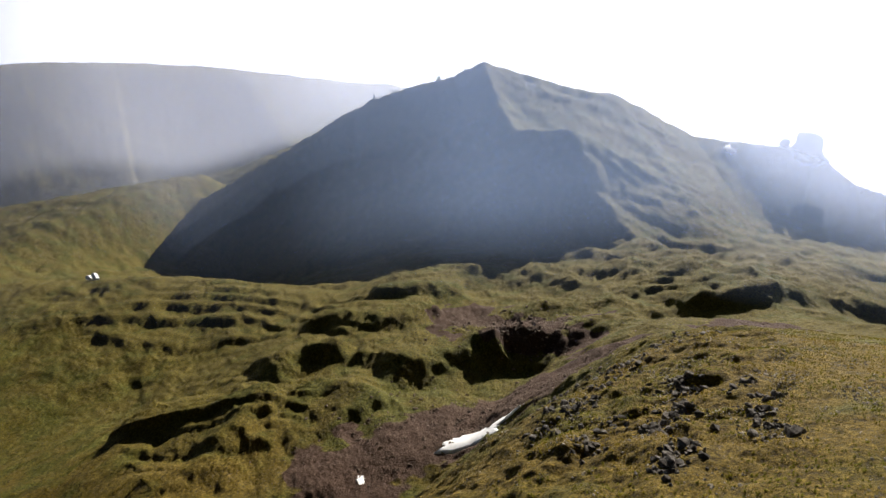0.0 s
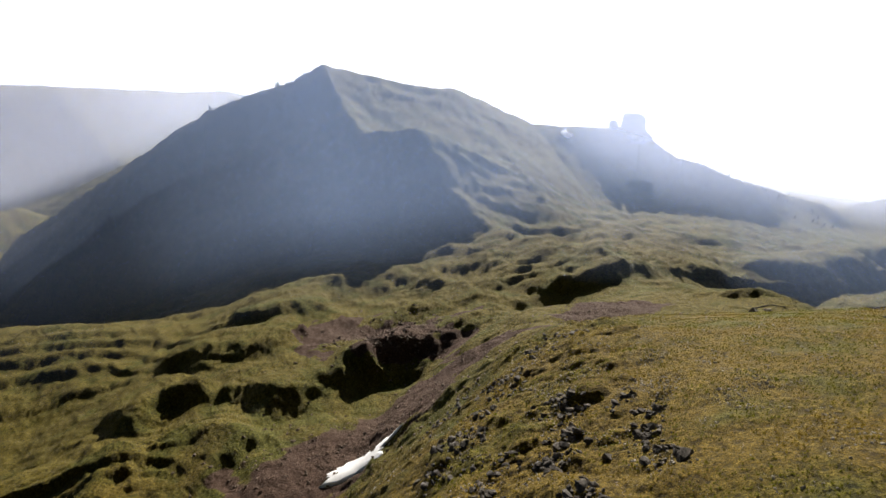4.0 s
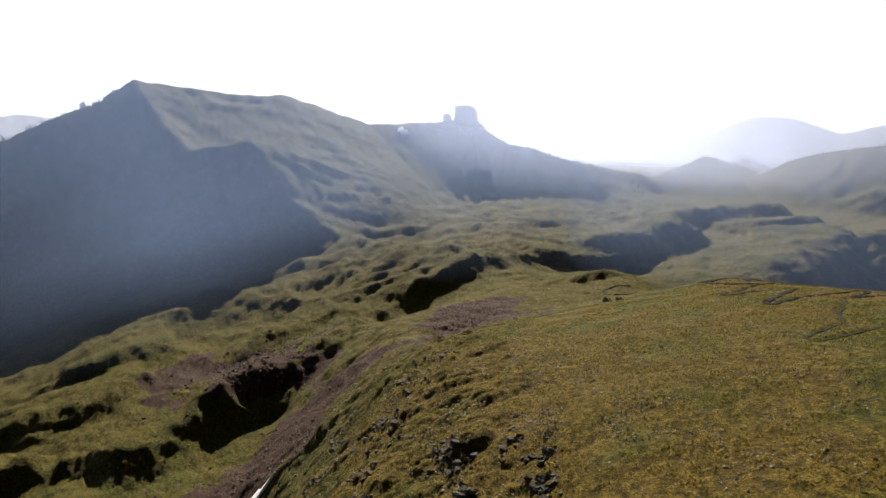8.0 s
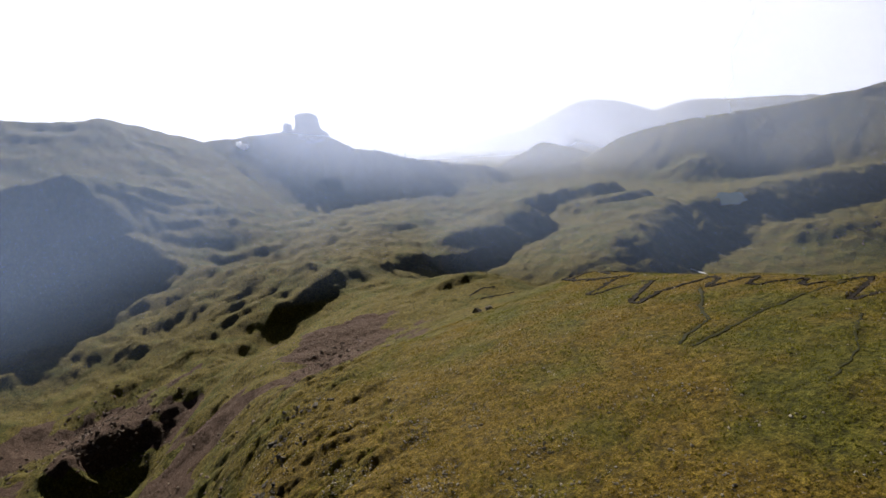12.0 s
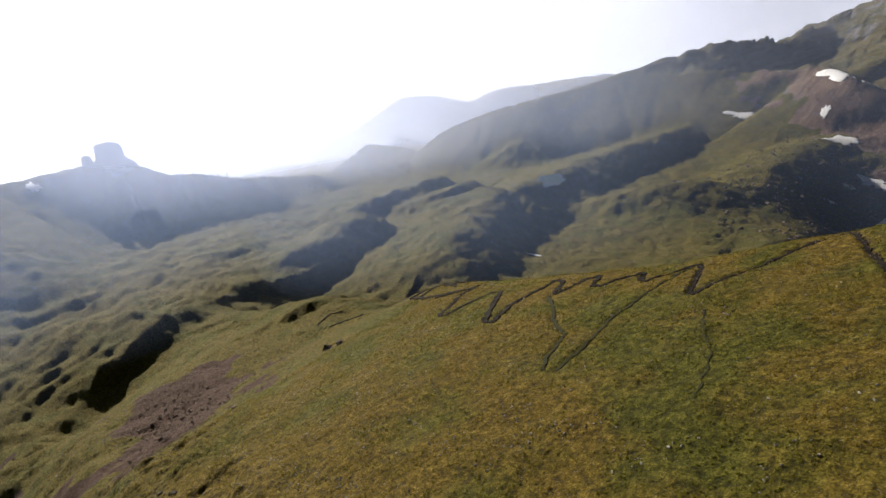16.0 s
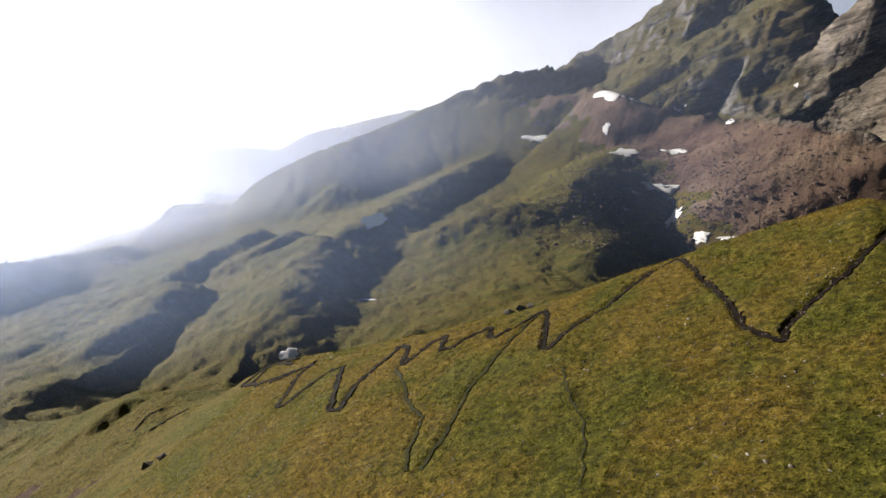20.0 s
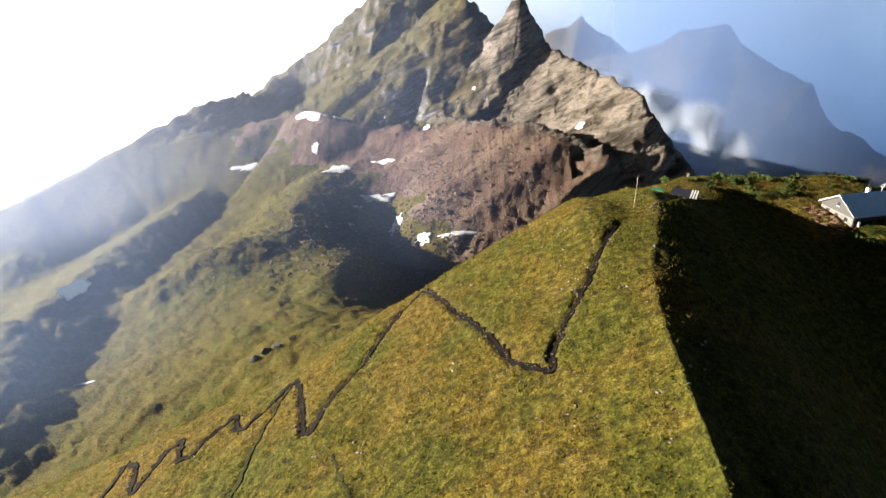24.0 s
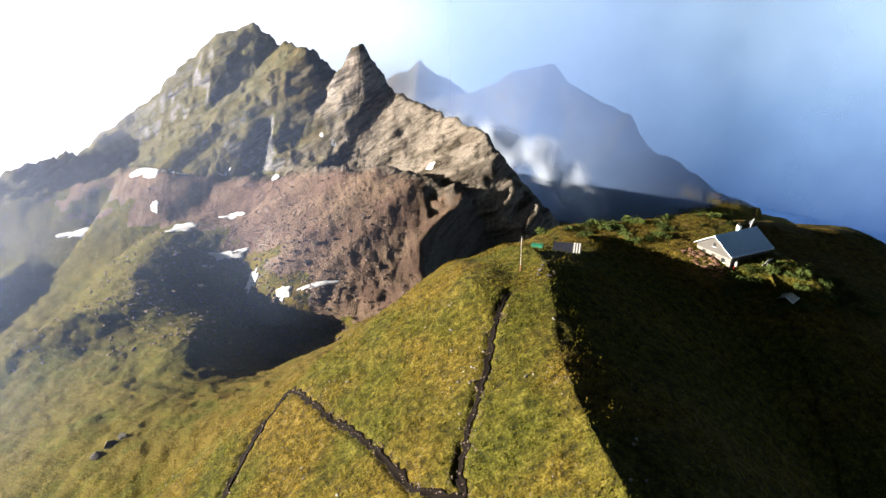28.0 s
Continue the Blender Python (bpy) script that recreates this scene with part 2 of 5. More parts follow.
    wx, wy = x + 80 * fbm(x, y, 620, 4, 88), y + 80 * fbm(x, y, 620, 4, 89)
    z = smax(z, ridge(wx, wy, FAR_PEAK, 0.7, 0.65, 20), 30)
    z = smax(z, ridge(x, y, FAR_DOME, 0.9, 0.9, 60), 30)
    return z


def massif(x, y):
    """How much a place belongs to the rocky mountain: 1 on its faces, 0 on the talus below."""
    d = np.minimum(np.minimum(along(x, y, MASSIF[3:])[0], along(x, y, MASSIF_EAST)[0]), np.minimum(along(x, y, MASSIF_END)[0], along(x, y, BUTTRESS)[0]) * 1.5)
    foot = along(x, y, TALUS)
    return np.where((foot[2] > 0) | (d < 40), 1.0, smoothstep(50, 0, foot[0])) * smoothstep(420, 300, d)


def roughness(x, y, z):
    """Hummocks, stepped ground and crags on top of the large forms."""
    near = smoothstep(260, 90, np.hypot(x + 20, (y - 90) * 1.2)) * smoothstep(-40, 10, y + 0.25 * x + 60)
    far = 1 - near
    calm = (1 - 0.8 * np.exp(-(((x + 165) / 45) ** 2 + ((y + 50) / 50) ** 2))) * (1 - 0.85 * smoothstep(-480, -330, x) * smoothstep(1000, 1150, y) * smoothstep(2500, 2200, y)) * (1 - 0.4 * smoothstep(60, 25, along(x, y, [(-300, 20, 0), (-358, 78, 0), (-414, 128, 0)])[0]))
    r = np.hypot(x, y)
    slope = smoothstep(120, 260, y - 0.1 * x) * smoothstep(2300, 1900, y)
    out = far * ((0.7 + 0.8 * slope) * fbm(x, y, 18, 5, 13, 0.6) * smoothstep(1800, 1200, r)) + far * (0.35 + 0.65 * calm) * (4 * fbm(x, y, 130, 3, 11) + (1.8 - 0.7 * slope) * fbm(0.8 * x + 0.3 * y, 1.5 * y - 0.6 * x, 34, 6, 15, 0.55))
    # beds of rock that dip west and break off to the east
    u = 0.98 * x + 0.2 * y + 34 * fbm(x, y, 120, 5, 41)
    for size, high, seed in ((92, 5, 45), (41, 2.8, 46), (17, 1.3, 47)):
        f = u / size + 2 * perlin(x / 300, y / 300, seed)
        f = f - np.floor(f)
        keep = smoothstep(-0.05, 0.35, perlin(x / 140 + 3, y / 140, seed + 5))
        out = out + calm * far * (1 - 0.55 * slope) * high * keep * (np.where(f < 0.74, smoothstep(0, 0.74, f), smoothstep(1, 0.74, f)) - 0.5) * smoothstep(2200, 1500, r)
    rk = massif(x, y) * (y > 900)
    if (rk > 0).any():
        bed = z - 0.5 * x + 0.1 * y + 14 * fbm(x, y, 140, 4, 51)
        v = 0.78 * x - 0.62 * y
        crag = 12 * np.abs(fbm(x, y, 80, 5, 53, 0.55)) + 2 * fbm(v, z, 26, 4, 57) - 3
        for size, share, seed in ((48.0, 0.42, 58), (19.0, 0.5, 59), (8.0, 0.4, 60)):
            f = bed / size + 0.4 * perlin(x / 90, y / 90, seed)
            f = f - np.floor(f)
            crag = crag + share * size * (smoothstep(0.45, 0.95, f) - f)
        out = out * (1 - rk) + rk * crag * np.interp(x, [-60, 80], [1, 0.7])
    # the shore of the broken edge over the gully
    rough_edge = smoothstep(-40, -8, -(y + 0.0 * x - np.interp(x, [-200, -125, -60, 0], [45, 30, 8, -10]))) * smoothstep(-210, -150, x) * smoothstep(30, -20, x) * smoothstep(-70, -45, y)
    out = out + rough_edge * (3.2 * np.abs(fbm(x, y, 16, 4, 71)) - 0.6)
    out = out + 24 * smoothstep(2500, 3100, r) * fbm(x, y, 420, 5, 27)
    return out + near * (0.5 * fbm(x, y, 14, 3, 21) + 0.12 * fbm(x, y, 2.6, 2, 23))


def height(x, y):
    z = land(x, y)
    return z + roughness(x, y, z)


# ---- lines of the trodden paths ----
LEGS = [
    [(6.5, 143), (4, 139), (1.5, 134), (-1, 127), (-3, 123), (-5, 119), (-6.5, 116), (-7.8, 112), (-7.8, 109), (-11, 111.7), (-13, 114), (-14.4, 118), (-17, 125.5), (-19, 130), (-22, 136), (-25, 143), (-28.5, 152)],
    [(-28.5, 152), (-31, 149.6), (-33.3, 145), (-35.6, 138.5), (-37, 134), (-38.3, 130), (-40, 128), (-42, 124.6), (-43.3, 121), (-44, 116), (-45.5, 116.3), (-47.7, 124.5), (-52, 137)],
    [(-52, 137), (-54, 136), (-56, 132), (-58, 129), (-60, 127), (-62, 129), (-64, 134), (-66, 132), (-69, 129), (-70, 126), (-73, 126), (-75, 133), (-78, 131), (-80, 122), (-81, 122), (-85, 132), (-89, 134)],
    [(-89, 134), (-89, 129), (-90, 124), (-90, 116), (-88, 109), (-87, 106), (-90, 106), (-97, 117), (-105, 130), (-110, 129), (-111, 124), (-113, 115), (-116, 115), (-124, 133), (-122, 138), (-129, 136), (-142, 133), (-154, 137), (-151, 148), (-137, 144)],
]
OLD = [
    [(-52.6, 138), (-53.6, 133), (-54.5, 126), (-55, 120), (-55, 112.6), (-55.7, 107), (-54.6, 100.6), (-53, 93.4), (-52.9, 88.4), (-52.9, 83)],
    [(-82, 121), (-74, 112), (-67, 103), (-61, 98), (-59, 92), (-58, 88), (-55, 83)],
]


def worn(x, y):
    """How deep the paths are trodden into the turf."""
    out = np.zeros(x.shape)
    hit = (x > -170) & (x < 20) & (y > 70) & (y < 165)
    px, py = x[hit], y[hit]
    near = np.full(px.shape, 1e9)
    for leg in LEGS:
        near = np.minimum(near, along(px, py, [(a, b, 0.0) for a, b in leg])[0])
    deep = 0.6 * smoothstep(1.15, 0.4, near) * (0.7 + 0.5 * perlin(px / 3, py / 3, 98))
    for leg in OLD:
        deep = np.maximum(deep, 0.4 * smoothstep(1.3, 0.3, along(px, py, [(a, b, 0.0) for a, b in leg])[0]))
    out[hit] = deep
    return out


# ---- ground sheet, finer where the camera looks ----
def polar_sheet():
    heads = np.concatenate([np.arange(-62, 150, 0.18), np.arange(150, 298, 4.0)])
    probe = np.exp(np.linspace(math.log(0.3), math.log(4880), 1800))
    rings = 760
    xs, ys = np.zeros((len(heads), rings)), np.zeros((len(heads), rings))
    for k, h in enumerate(heads):
        hx, hy = -math.sin(radians(h)), math.cos(radians(h))
        px, py = 10 + probe * hx, 15 + probe * hy
        pz = land(px, py)
        step = np.hypot(np.diff(probe), np.diff(pz)) / probe[1:]
        step = step * np.interp(probe[1:], [6, 30, 45, 250, 500, 2400, 3000], [0.02, 0.6, 1.7, 1.7, 1.1, 0.9, 0.35])
        run = np.concatenate([[0], np.cumsum(step)])
        r = np.interp(np.linspace(0, run[-1], rings), run, probe)
        xs[k], ys[k] = 10 + r * hx, 15 + r * hy
    zs = height(xs, ys) - worn(xs, ys)
    return xs, ys, zs


def mesh_from(name, verts, faces):
    me = bpy.data.meshes.new(name)
    me.vertices.add(len(verts))
    me.vertices.foreach_set("co", np.asarray(verts, dtype=np.float32).ravel())
    faces = np.asarray(faces, dtype=np.int32)
    me.loops.add(faces.size)
    me.loops.foreach_set("vertex_index", faces.ravel())
    me.polygons.add(len(faces))
    me.polygons.foreach_set("loop_start", np.arange(len(faces), dtype=np.int32) * faces.shape[1])
    me.polygons.foreach_set("use_smooth", np.ones(len(faces), dtype=bool))
    me.update(calc_edges=True)
    return me


gx, gy, gz = polar_sheet()
n, m = gx.shape
index = np.arange(n * m).reshape(n, m)
nxt = np.roll(index, -1, axis=0)
quads = np.stack([index[:, :-1], index[:, 1:], nxt[:, 1:], nxt[:, :-1]], axis=-1).reshape(-1, 4)
ground_mesh = mesh_from("ground", np.stack([gx, gy, gz], axis=-1).reshape(-1, 3), quads[:, ::-1])
ground = tagged(new("ground", ground_mesh), "steep alpine pasture, scree and rock falling away to hazy valleys", "ground", kind="structure")



# what covers the ground: loose stone, bare rock
GULLY = [(-125, -100, 0), (-160, -66, 0), (-190, -30, 0), (-225, 0, 0)]
HOLLOW = [(-195, 56, 0), (-222, 68, 0), (-250, 78, 0)]
fx, fy, fz = gx.ravel(), gy.ravel(), gz.ravel()
d_talus, _, s_talus = along(fx, fy, TALUS)
edge_noise = fbm(fx, fy, 60, 4, 81)
reach = np.interp(fx + 0.35 * (fy - 1500), [-640, -430, -300, -190, -100], [60, 190, 300, 420, 640])
scree = smoothstep(reach, reach - 90, d_talus + 110 * edge_noise) * (s_talus < 0)
scree = np.maximum(scree, smoothstep(34, 18, along(fx, fy, GULLY)[0] + 16 * fbm(fx, fy, 24, 3, 83)))
scree = np.maximum(scree, 0.9 * smoothstep(42, 16, along(fx, fy, HOLLOW)[0] + 26 * fbm(fx, fy, 30, 3, 85)))
scree = np.maximum(scree, 0.85 * smoothstep(40, 20, along(fx, fy, [(-345, -90, 0), (-308, -50, 0), (-312, -28, 0)])[0] + 30 * fbm(fx, fy, 30, 3, 87)))
RIM = [(17, 150, 0), (13.5, 135, 0), (10, 118, 0), (6, 98, 0), (3, 80, 0)]
# reddish gully ground whose dimness is put into its colour
shaded_earth = np.maximum(smoothstep(80, 50, along(fx, fy, [(-345, -90, 0), (-308, -50, 0), (-312, -28, 0)])[0]), smoothstep(9, 6, along(fx, fy, RIM)[0]))
shaded_earth = np.maximum(shaded_earth, np.maximum(smoothstep(60, 30, along(fx, fy, GULLY)[0]), smoothstep(70, 40, along(fx, fy, HOLLOW)[0])))
for name, values in (("scree", scree), ("shaded_earth", shaded_earth), ("rock", massif(fx, fy) * (fy > 900) * np.where(s_talus > 0, 1, smoothstep(30, 5, d_talus))), ("meadow", smoothstep(-60, -190, fx + 40 * edge_noise)), ("lush", smoothstep(70, -70, fx - 0.3 * (fz + 200) + 60 * edge_noise))):
    layer = ground_mesh.attributes.new(name, "FLOAT", "POINT")
    layer.data.foreach_set("value", values.astype(np.float32))


# ---- materials ----
class Nodes:
    """A short hand for node materials."""

    def __init__(self, name):
        self.mat = bpy.data.materials.new(name)
        self.mat.use_nodes = True
        self.tree = self.mat.node_tree
        self.bsdf = self.tree.nodes["Principled BSDF"]
        self.out = self.tree.nodes["Material Output"]

    def add(self, kind, **values):
        node = self.tree.nodes.new(kind)
        for key, value in values.items():
            if key in node.inputs:
                node.inputs[key].default_value = value
        return node

    def link(self, a, b):
        self.tree.links.new(a, b)

    def where(self):
        return self.add("ShaderNodeNewGeometry").outputs["Position"]

    def noise(self, scale, detail=4.0, rough=0.55, vector=None):
        node = self.add("ShaderNodeTexNoise", Scale=scale, Detail=detail, Roughness=rough)
        self.link(vector or self.where(), node.inputs["Vector"])
        return node.outputs["Fac"]

    def ramp(self, value, *stops):
        node = self.add("ShaderNodeValToRGB")
        el = node.color_ramp.elements
        el[0].position, el[1].position = stops[0][0], stops[-1][0]
        el[0].color, el[1].color = (*stops[0][1], 1), (*stops[-1][1], 1)
        for at, c in stops[1:-1]:
            el.new(at).color = (*c, 1)
        self.link(value, node.inputs[0])
        return node.outputs[0]

    def step(self, value, a, b):
        node = self.add("ShaderNodeMapRange")
        node.interpolation_type = "SMOOTHSTEP"
        node.inputs["From Min"].default_value, node.inputs["From Max"].default_value = a, b
        self.link(value, node.inputs["Value"])
        return node.outputs[0]

    def mix(self, fac, a, b):
        node = self.add("ShaderNodeMix")
        node.data_type = "RGBA"
        self.link(fac, node.inputs[0])
        for end, value in ((node.inputs[6], a), (node.inputs[7], b)):
            if isinstance(value, tuple):
                end.default_value = (*value, 1)
            else:
                self.link(value, end)
        return node.outputs[2]

    def math(self, op, a, b=0.0):
        node = self.add("ShaderNodeMath")
        node.operation = op
        for end, value in ((node.inputs[0], a), (node.inputs[1], b)):
            if isinstance(value, (int, float)):
                end.default_value = value
            else:
                self.link(value, end)
        return node.outputs[0]

    def attribute(self, name):
        node = self.add("ShaderNodeAttribute")
        node.attribute_name = name
        return node.outputs["Fac"]

    def up(self):
        node = self.add("ShaderNodeSeparateXYZ")
        self.link(self.add("ShaderNodeNewGeometry").outputs["Normal"], node.inputs[0])
        return node.outputs["Z"]

    def bump(self, value, distance, strength=1.0, after=None):
        node = self.add("ShaderNodeBump", Strength=strength, Distance=distance)
        self.link(value, node.inputs["Height"])
        if after:
            self.link(after, node.inputs["Normal"])
        return node.outputs[0]

    def finish(self, colour, rough=0.9, normal=None, metal=0.0, spec=0.2):
        for end, value in (("Base Color", colour), ("Roughness", rough), ("Normal", normal), ("Metallic", metal), ("Specular IOR Level", spec)):
            if value is None:
                continue
            if isinstance(value, tuple):
                self.bsdf.inputs[end].default_value = (*value, 1)
            elif isinstance(value, (int, float)):
                self.bsdf.inputs[end].default_value = value
            else:
                self.link(value, self.bsdf.inputs[end])
        return self.mat


def ground_material():
    k = Nodes("alpine_ground")
    patch, tuft, blade, wide = k.noise(0.05, 5), k.noise(0.75, 6, 0.7), k.noise(3.2, 4, 0.7), k.noise(0.008, 4)
    green = k.ramp(tuft, (0.36, (0.026, 0.030, 0.007)), (0.5, (0.086, 0.086, 0.010)), (0.64, (0.165, 0.155, 0.026)))
    ochre = k.ramp(tuft, (0.36, (0.052, 0.036, 0.010)), (0.5, (0.150, 0.102, 0.012)), (0.66, (0.26, 0.185, 0.035)))
    grass = k.mix(k.math("MULTIPLY", k.step(k.math("ADD", patch, k.math("MULTIPLY", wide, 0.6)), 0.61, 0.88), k.math("SUBTRACT", 1.0, k.math("MULTIPLY", k.attribute("meadow"), 0.5))), green, ochre)
    grass = k.mix(k.math("MULTIPLY", k.step(blade, 0.60, 0.42), 0.62), grass, (0.022, 0.020, 0.006))
    chips = k.step(k.noise(1.7, 3, 0.7), 0.62, 0.68)
    grass = k.mix(k.math("MULTIPLY", chips, k.step(patch, 0.44, 0.58)), grass, (0.20, 0.165, 0.13))
    stone = k.ramp(k.noise(0.35, 6, 0.7), (0.3, (0.075, 0.050, 0.034)), (0.5, (0.185, 0.128, 0.088)), (0.7, (0.29, 0.225, 0.17)))
    stone = k.mix(k.step(wide, 0.35, 0.62), stone, k.ramp(k.noise(0.6, 5, 0.7), (0.35, (0.065, 0.040, 0.030)), (0.65, (0.17, 0.108, 0.082))))
    streak = k.add("ShaderNodeMapping")
    streak.inputs["Rotation"].default_value = (0, 0, radians(36.9))
    streak.inputs["Scale"].default_value = (0.12, 0.006, 0.0)
    k.link(k.where(), streak.inputs["Vector"])
    stone = k.mix(k.math("MULTIPLY", k.step(k.noise(1.0, 5, 0.6, streak.outputs[0]), 0.46, 0.62), 0.55), stone, (0.085, 0.055, 0.043))
    # red-brown ground, darkened to paint the gully's shade
    stone = k.mix(k.attribute("shaded_earth"), stone, k.ramp(k.noise(0.9, 6, 0.7), (0.3, (0.024, 0.014, 0.010)), (0.5, (0.056, 0.033, 0.023)), (0.7, (0.11, 0.075, 0.057))))
    axes, flow = k.add("ShaderNodeSeparateXYZ"), k.add("ShaderNodeCombineXYZ")
    k.link(k.where(), axes.inputs[0])
    k.link(k.math("MULTIPLY", axes.outputs["X"], 0.012), flow.inputs[0])
    k.link(k.math("MULTIPLY", axes.outputs["Y"], 0.012), flow.inputs[1])
    k.link(k.math("MULTIPLY", k.math("SUBTRACT", axes.outputs["Z"], k.math("MULTIPLY", axes.outputs["X"], 0.5)), 0.07), flow.inputs[2])
    bed = k.noise(1.0, 7, 0.65, flow.outputs[0])
    cliff = k.ramp(bed, (0.36, (0.035, 0.034, 0.035)), (0.46, (0.115, 0.110, 0.106)), (0.54, (0.20, 0.19, 0.18)), (0.64, (0.065, 0.062, 0.060)))
    tan = k.ramp(bed, (0.36, (0.055, 0.046, 0.039)), (0.46, (0.175, 0.148, 0.125)), (0.55, (0.29, 0.25, 0.215)), (0.65, (0.105, 0.087, 0.073)))
    cliff = k.mix(k.attribute("lush"), tan, cliff)
    cracks = k.noise(0.22, 7, 0.78)
    cliff = k.mix(k.math("MULTIPLY", k.step(cracks, 0.50, 0.38), 0.7), cliff, (0.030, 0.028, 0.027))
    up = k.up()
    turf = k.mix(k.math("MULTIPLY", k.step(k.math("ADD", up, k.math("ADD", k.math("MULTIPLY", k.noise(0.03, 6, 0.7), 0.5), k.math("MULTIPLY", bed, 0.5))), 1.06, 1.20), k.math("ADD", 0.12, k.math("MULTIPLY", k.attribute("lush"), 0.65))), cliff, grass)
    bare = k.mix(k.step(k.math("ADD", up, k.math("MULTIPLY", tuft, 0.3)), 0.42, 0.60), cliff, grass)
    stone = k.mix(k.math("MULTIPLY", k.step(k.math("ADD", up, k.math("MULTIPLY", patch, 0.2)), 1.0, 0.84), k.math("SUBTRACT", 1.0, k.attribute("shaded_earth"))), stone, k.mix(k.step(tuft, 0.35, 0.6), cliff, (0.105, 0.09, 0.075)))
    colour = k.mix(k.step(k.math("ADD", k.attribute("scree"), k.math("MULTIPLY", k.math("SUBTRACT", patch, 0.5), 0.7)), 0.35, 0.6), bare, stone)
    colour = k.mix(k.attribute("rock"), colour, turf)
    n = k.bump(k.math("MULTIPLY", bed, k.attribute("rock")), 14.0, 0.9)
    n = k.bump(k.math("MULTIPLY", k.noise(0.045, 6, 0.62), k.attribute("meadow")), 9.0, 0.5, n)
    n = k.bump(tuft, 1.5, 0.85, n)
    n = k.bump(blade, 0.16, 0.7, n)
    n = k.bump(k.noise(0.12, 6, 0.6), 3.0, 0.5, n)
    return k.finish(colour, 0.95, n, spec=0.08)


ground_mesh.materials.append(ground_material())

# ---- glowing backdrop of the far lowlands, and translucent sheets put in for aerial haze ----
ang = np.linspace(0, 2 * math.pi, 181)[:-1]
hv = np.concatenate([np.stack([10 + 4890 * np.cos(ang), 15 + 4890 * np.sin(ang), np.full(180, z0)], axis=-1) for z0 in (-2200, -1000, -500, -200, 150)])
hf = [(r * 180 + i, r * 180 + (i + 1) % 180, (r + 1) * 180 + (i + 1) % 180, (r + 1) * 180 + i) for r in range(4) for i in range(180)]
backdrop = tagged(new("backdrop", mesh_from("backdrop", hv, hf)), "glowing backdrop coloured as pale haze over the far lowlands", "backdrop", kind="structure")


# haze light painted as emission: white on the sun's side, blue to the east
def glowing_haze_material():
    k = Nodes("glowing_haze")
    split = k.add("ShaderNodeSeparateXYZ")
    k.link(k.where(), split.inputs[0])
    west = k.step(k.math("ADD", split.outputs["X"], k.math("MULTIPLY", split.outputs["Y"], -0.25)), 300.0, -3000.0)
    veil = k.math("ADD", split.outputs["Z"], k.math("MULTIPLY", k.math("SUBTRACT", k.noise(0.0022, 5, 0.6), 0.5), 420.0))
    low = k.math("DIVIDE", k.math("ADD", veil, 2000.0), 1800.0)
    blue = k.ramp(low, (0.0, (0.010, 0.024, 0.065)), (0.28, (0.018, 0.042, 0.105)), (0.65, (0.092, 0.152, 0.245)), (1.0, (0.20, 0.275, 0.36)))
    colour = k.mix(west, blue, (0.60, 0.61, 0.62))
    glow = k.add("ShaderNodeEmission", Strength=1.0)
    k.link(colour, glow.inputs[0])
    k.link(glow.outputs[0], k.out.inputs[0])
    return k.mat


backdrop.data.materials.append(glowing_haze_material())
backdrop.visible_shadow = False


# tinted see-through sheets take the place of haze in the air
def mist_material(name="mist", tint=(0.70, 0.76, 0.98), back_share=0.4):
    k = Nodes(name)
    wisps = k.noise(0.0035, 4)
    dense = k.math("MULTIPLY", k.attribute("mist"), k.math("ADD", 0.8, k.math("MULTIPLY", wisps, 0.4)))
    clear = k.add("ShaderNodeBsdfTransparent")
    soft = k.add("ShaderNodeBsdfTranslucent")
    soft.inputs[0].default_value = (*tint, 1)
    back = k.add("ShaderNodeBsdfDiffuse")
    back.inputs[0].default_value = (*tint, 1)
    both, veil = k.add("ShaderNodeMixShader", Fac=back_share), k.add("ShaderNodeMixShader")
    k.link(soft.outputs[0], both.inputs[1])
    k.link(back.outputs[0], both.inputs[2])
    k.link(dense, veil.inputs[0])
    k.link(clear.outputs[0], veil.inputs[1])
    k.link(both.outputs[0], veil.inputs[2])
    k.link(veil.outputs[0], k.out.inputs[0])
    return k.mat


# for each added haze sheet: its distance, the headings and how much it veils there
HAZE_SHEETS = [
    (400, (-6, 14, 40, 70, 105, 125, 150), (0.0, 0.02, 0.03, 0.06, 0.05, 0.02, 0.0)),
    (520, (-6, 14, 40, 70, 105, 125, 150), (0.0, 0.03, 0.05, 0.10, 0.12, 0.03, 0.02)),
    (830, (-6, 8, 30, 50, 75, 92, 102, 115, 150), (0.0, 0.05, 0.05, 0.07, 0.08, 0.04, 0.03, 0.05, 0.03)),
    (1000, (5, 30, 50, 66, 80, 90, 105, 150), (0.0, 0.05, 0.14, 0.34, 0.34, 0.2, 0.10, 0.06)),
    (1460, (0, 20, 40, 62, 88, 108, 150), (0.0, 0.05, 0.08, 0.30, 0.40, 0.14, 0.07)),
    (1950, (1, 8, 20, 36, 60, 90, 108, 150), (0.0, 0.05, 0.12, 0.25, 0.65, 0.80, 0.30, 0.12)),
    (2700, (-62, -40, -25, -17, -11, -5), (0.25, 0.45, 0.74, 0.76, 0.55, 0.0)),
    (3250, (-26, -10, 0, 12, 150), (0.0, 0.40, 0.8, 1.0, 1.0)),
]


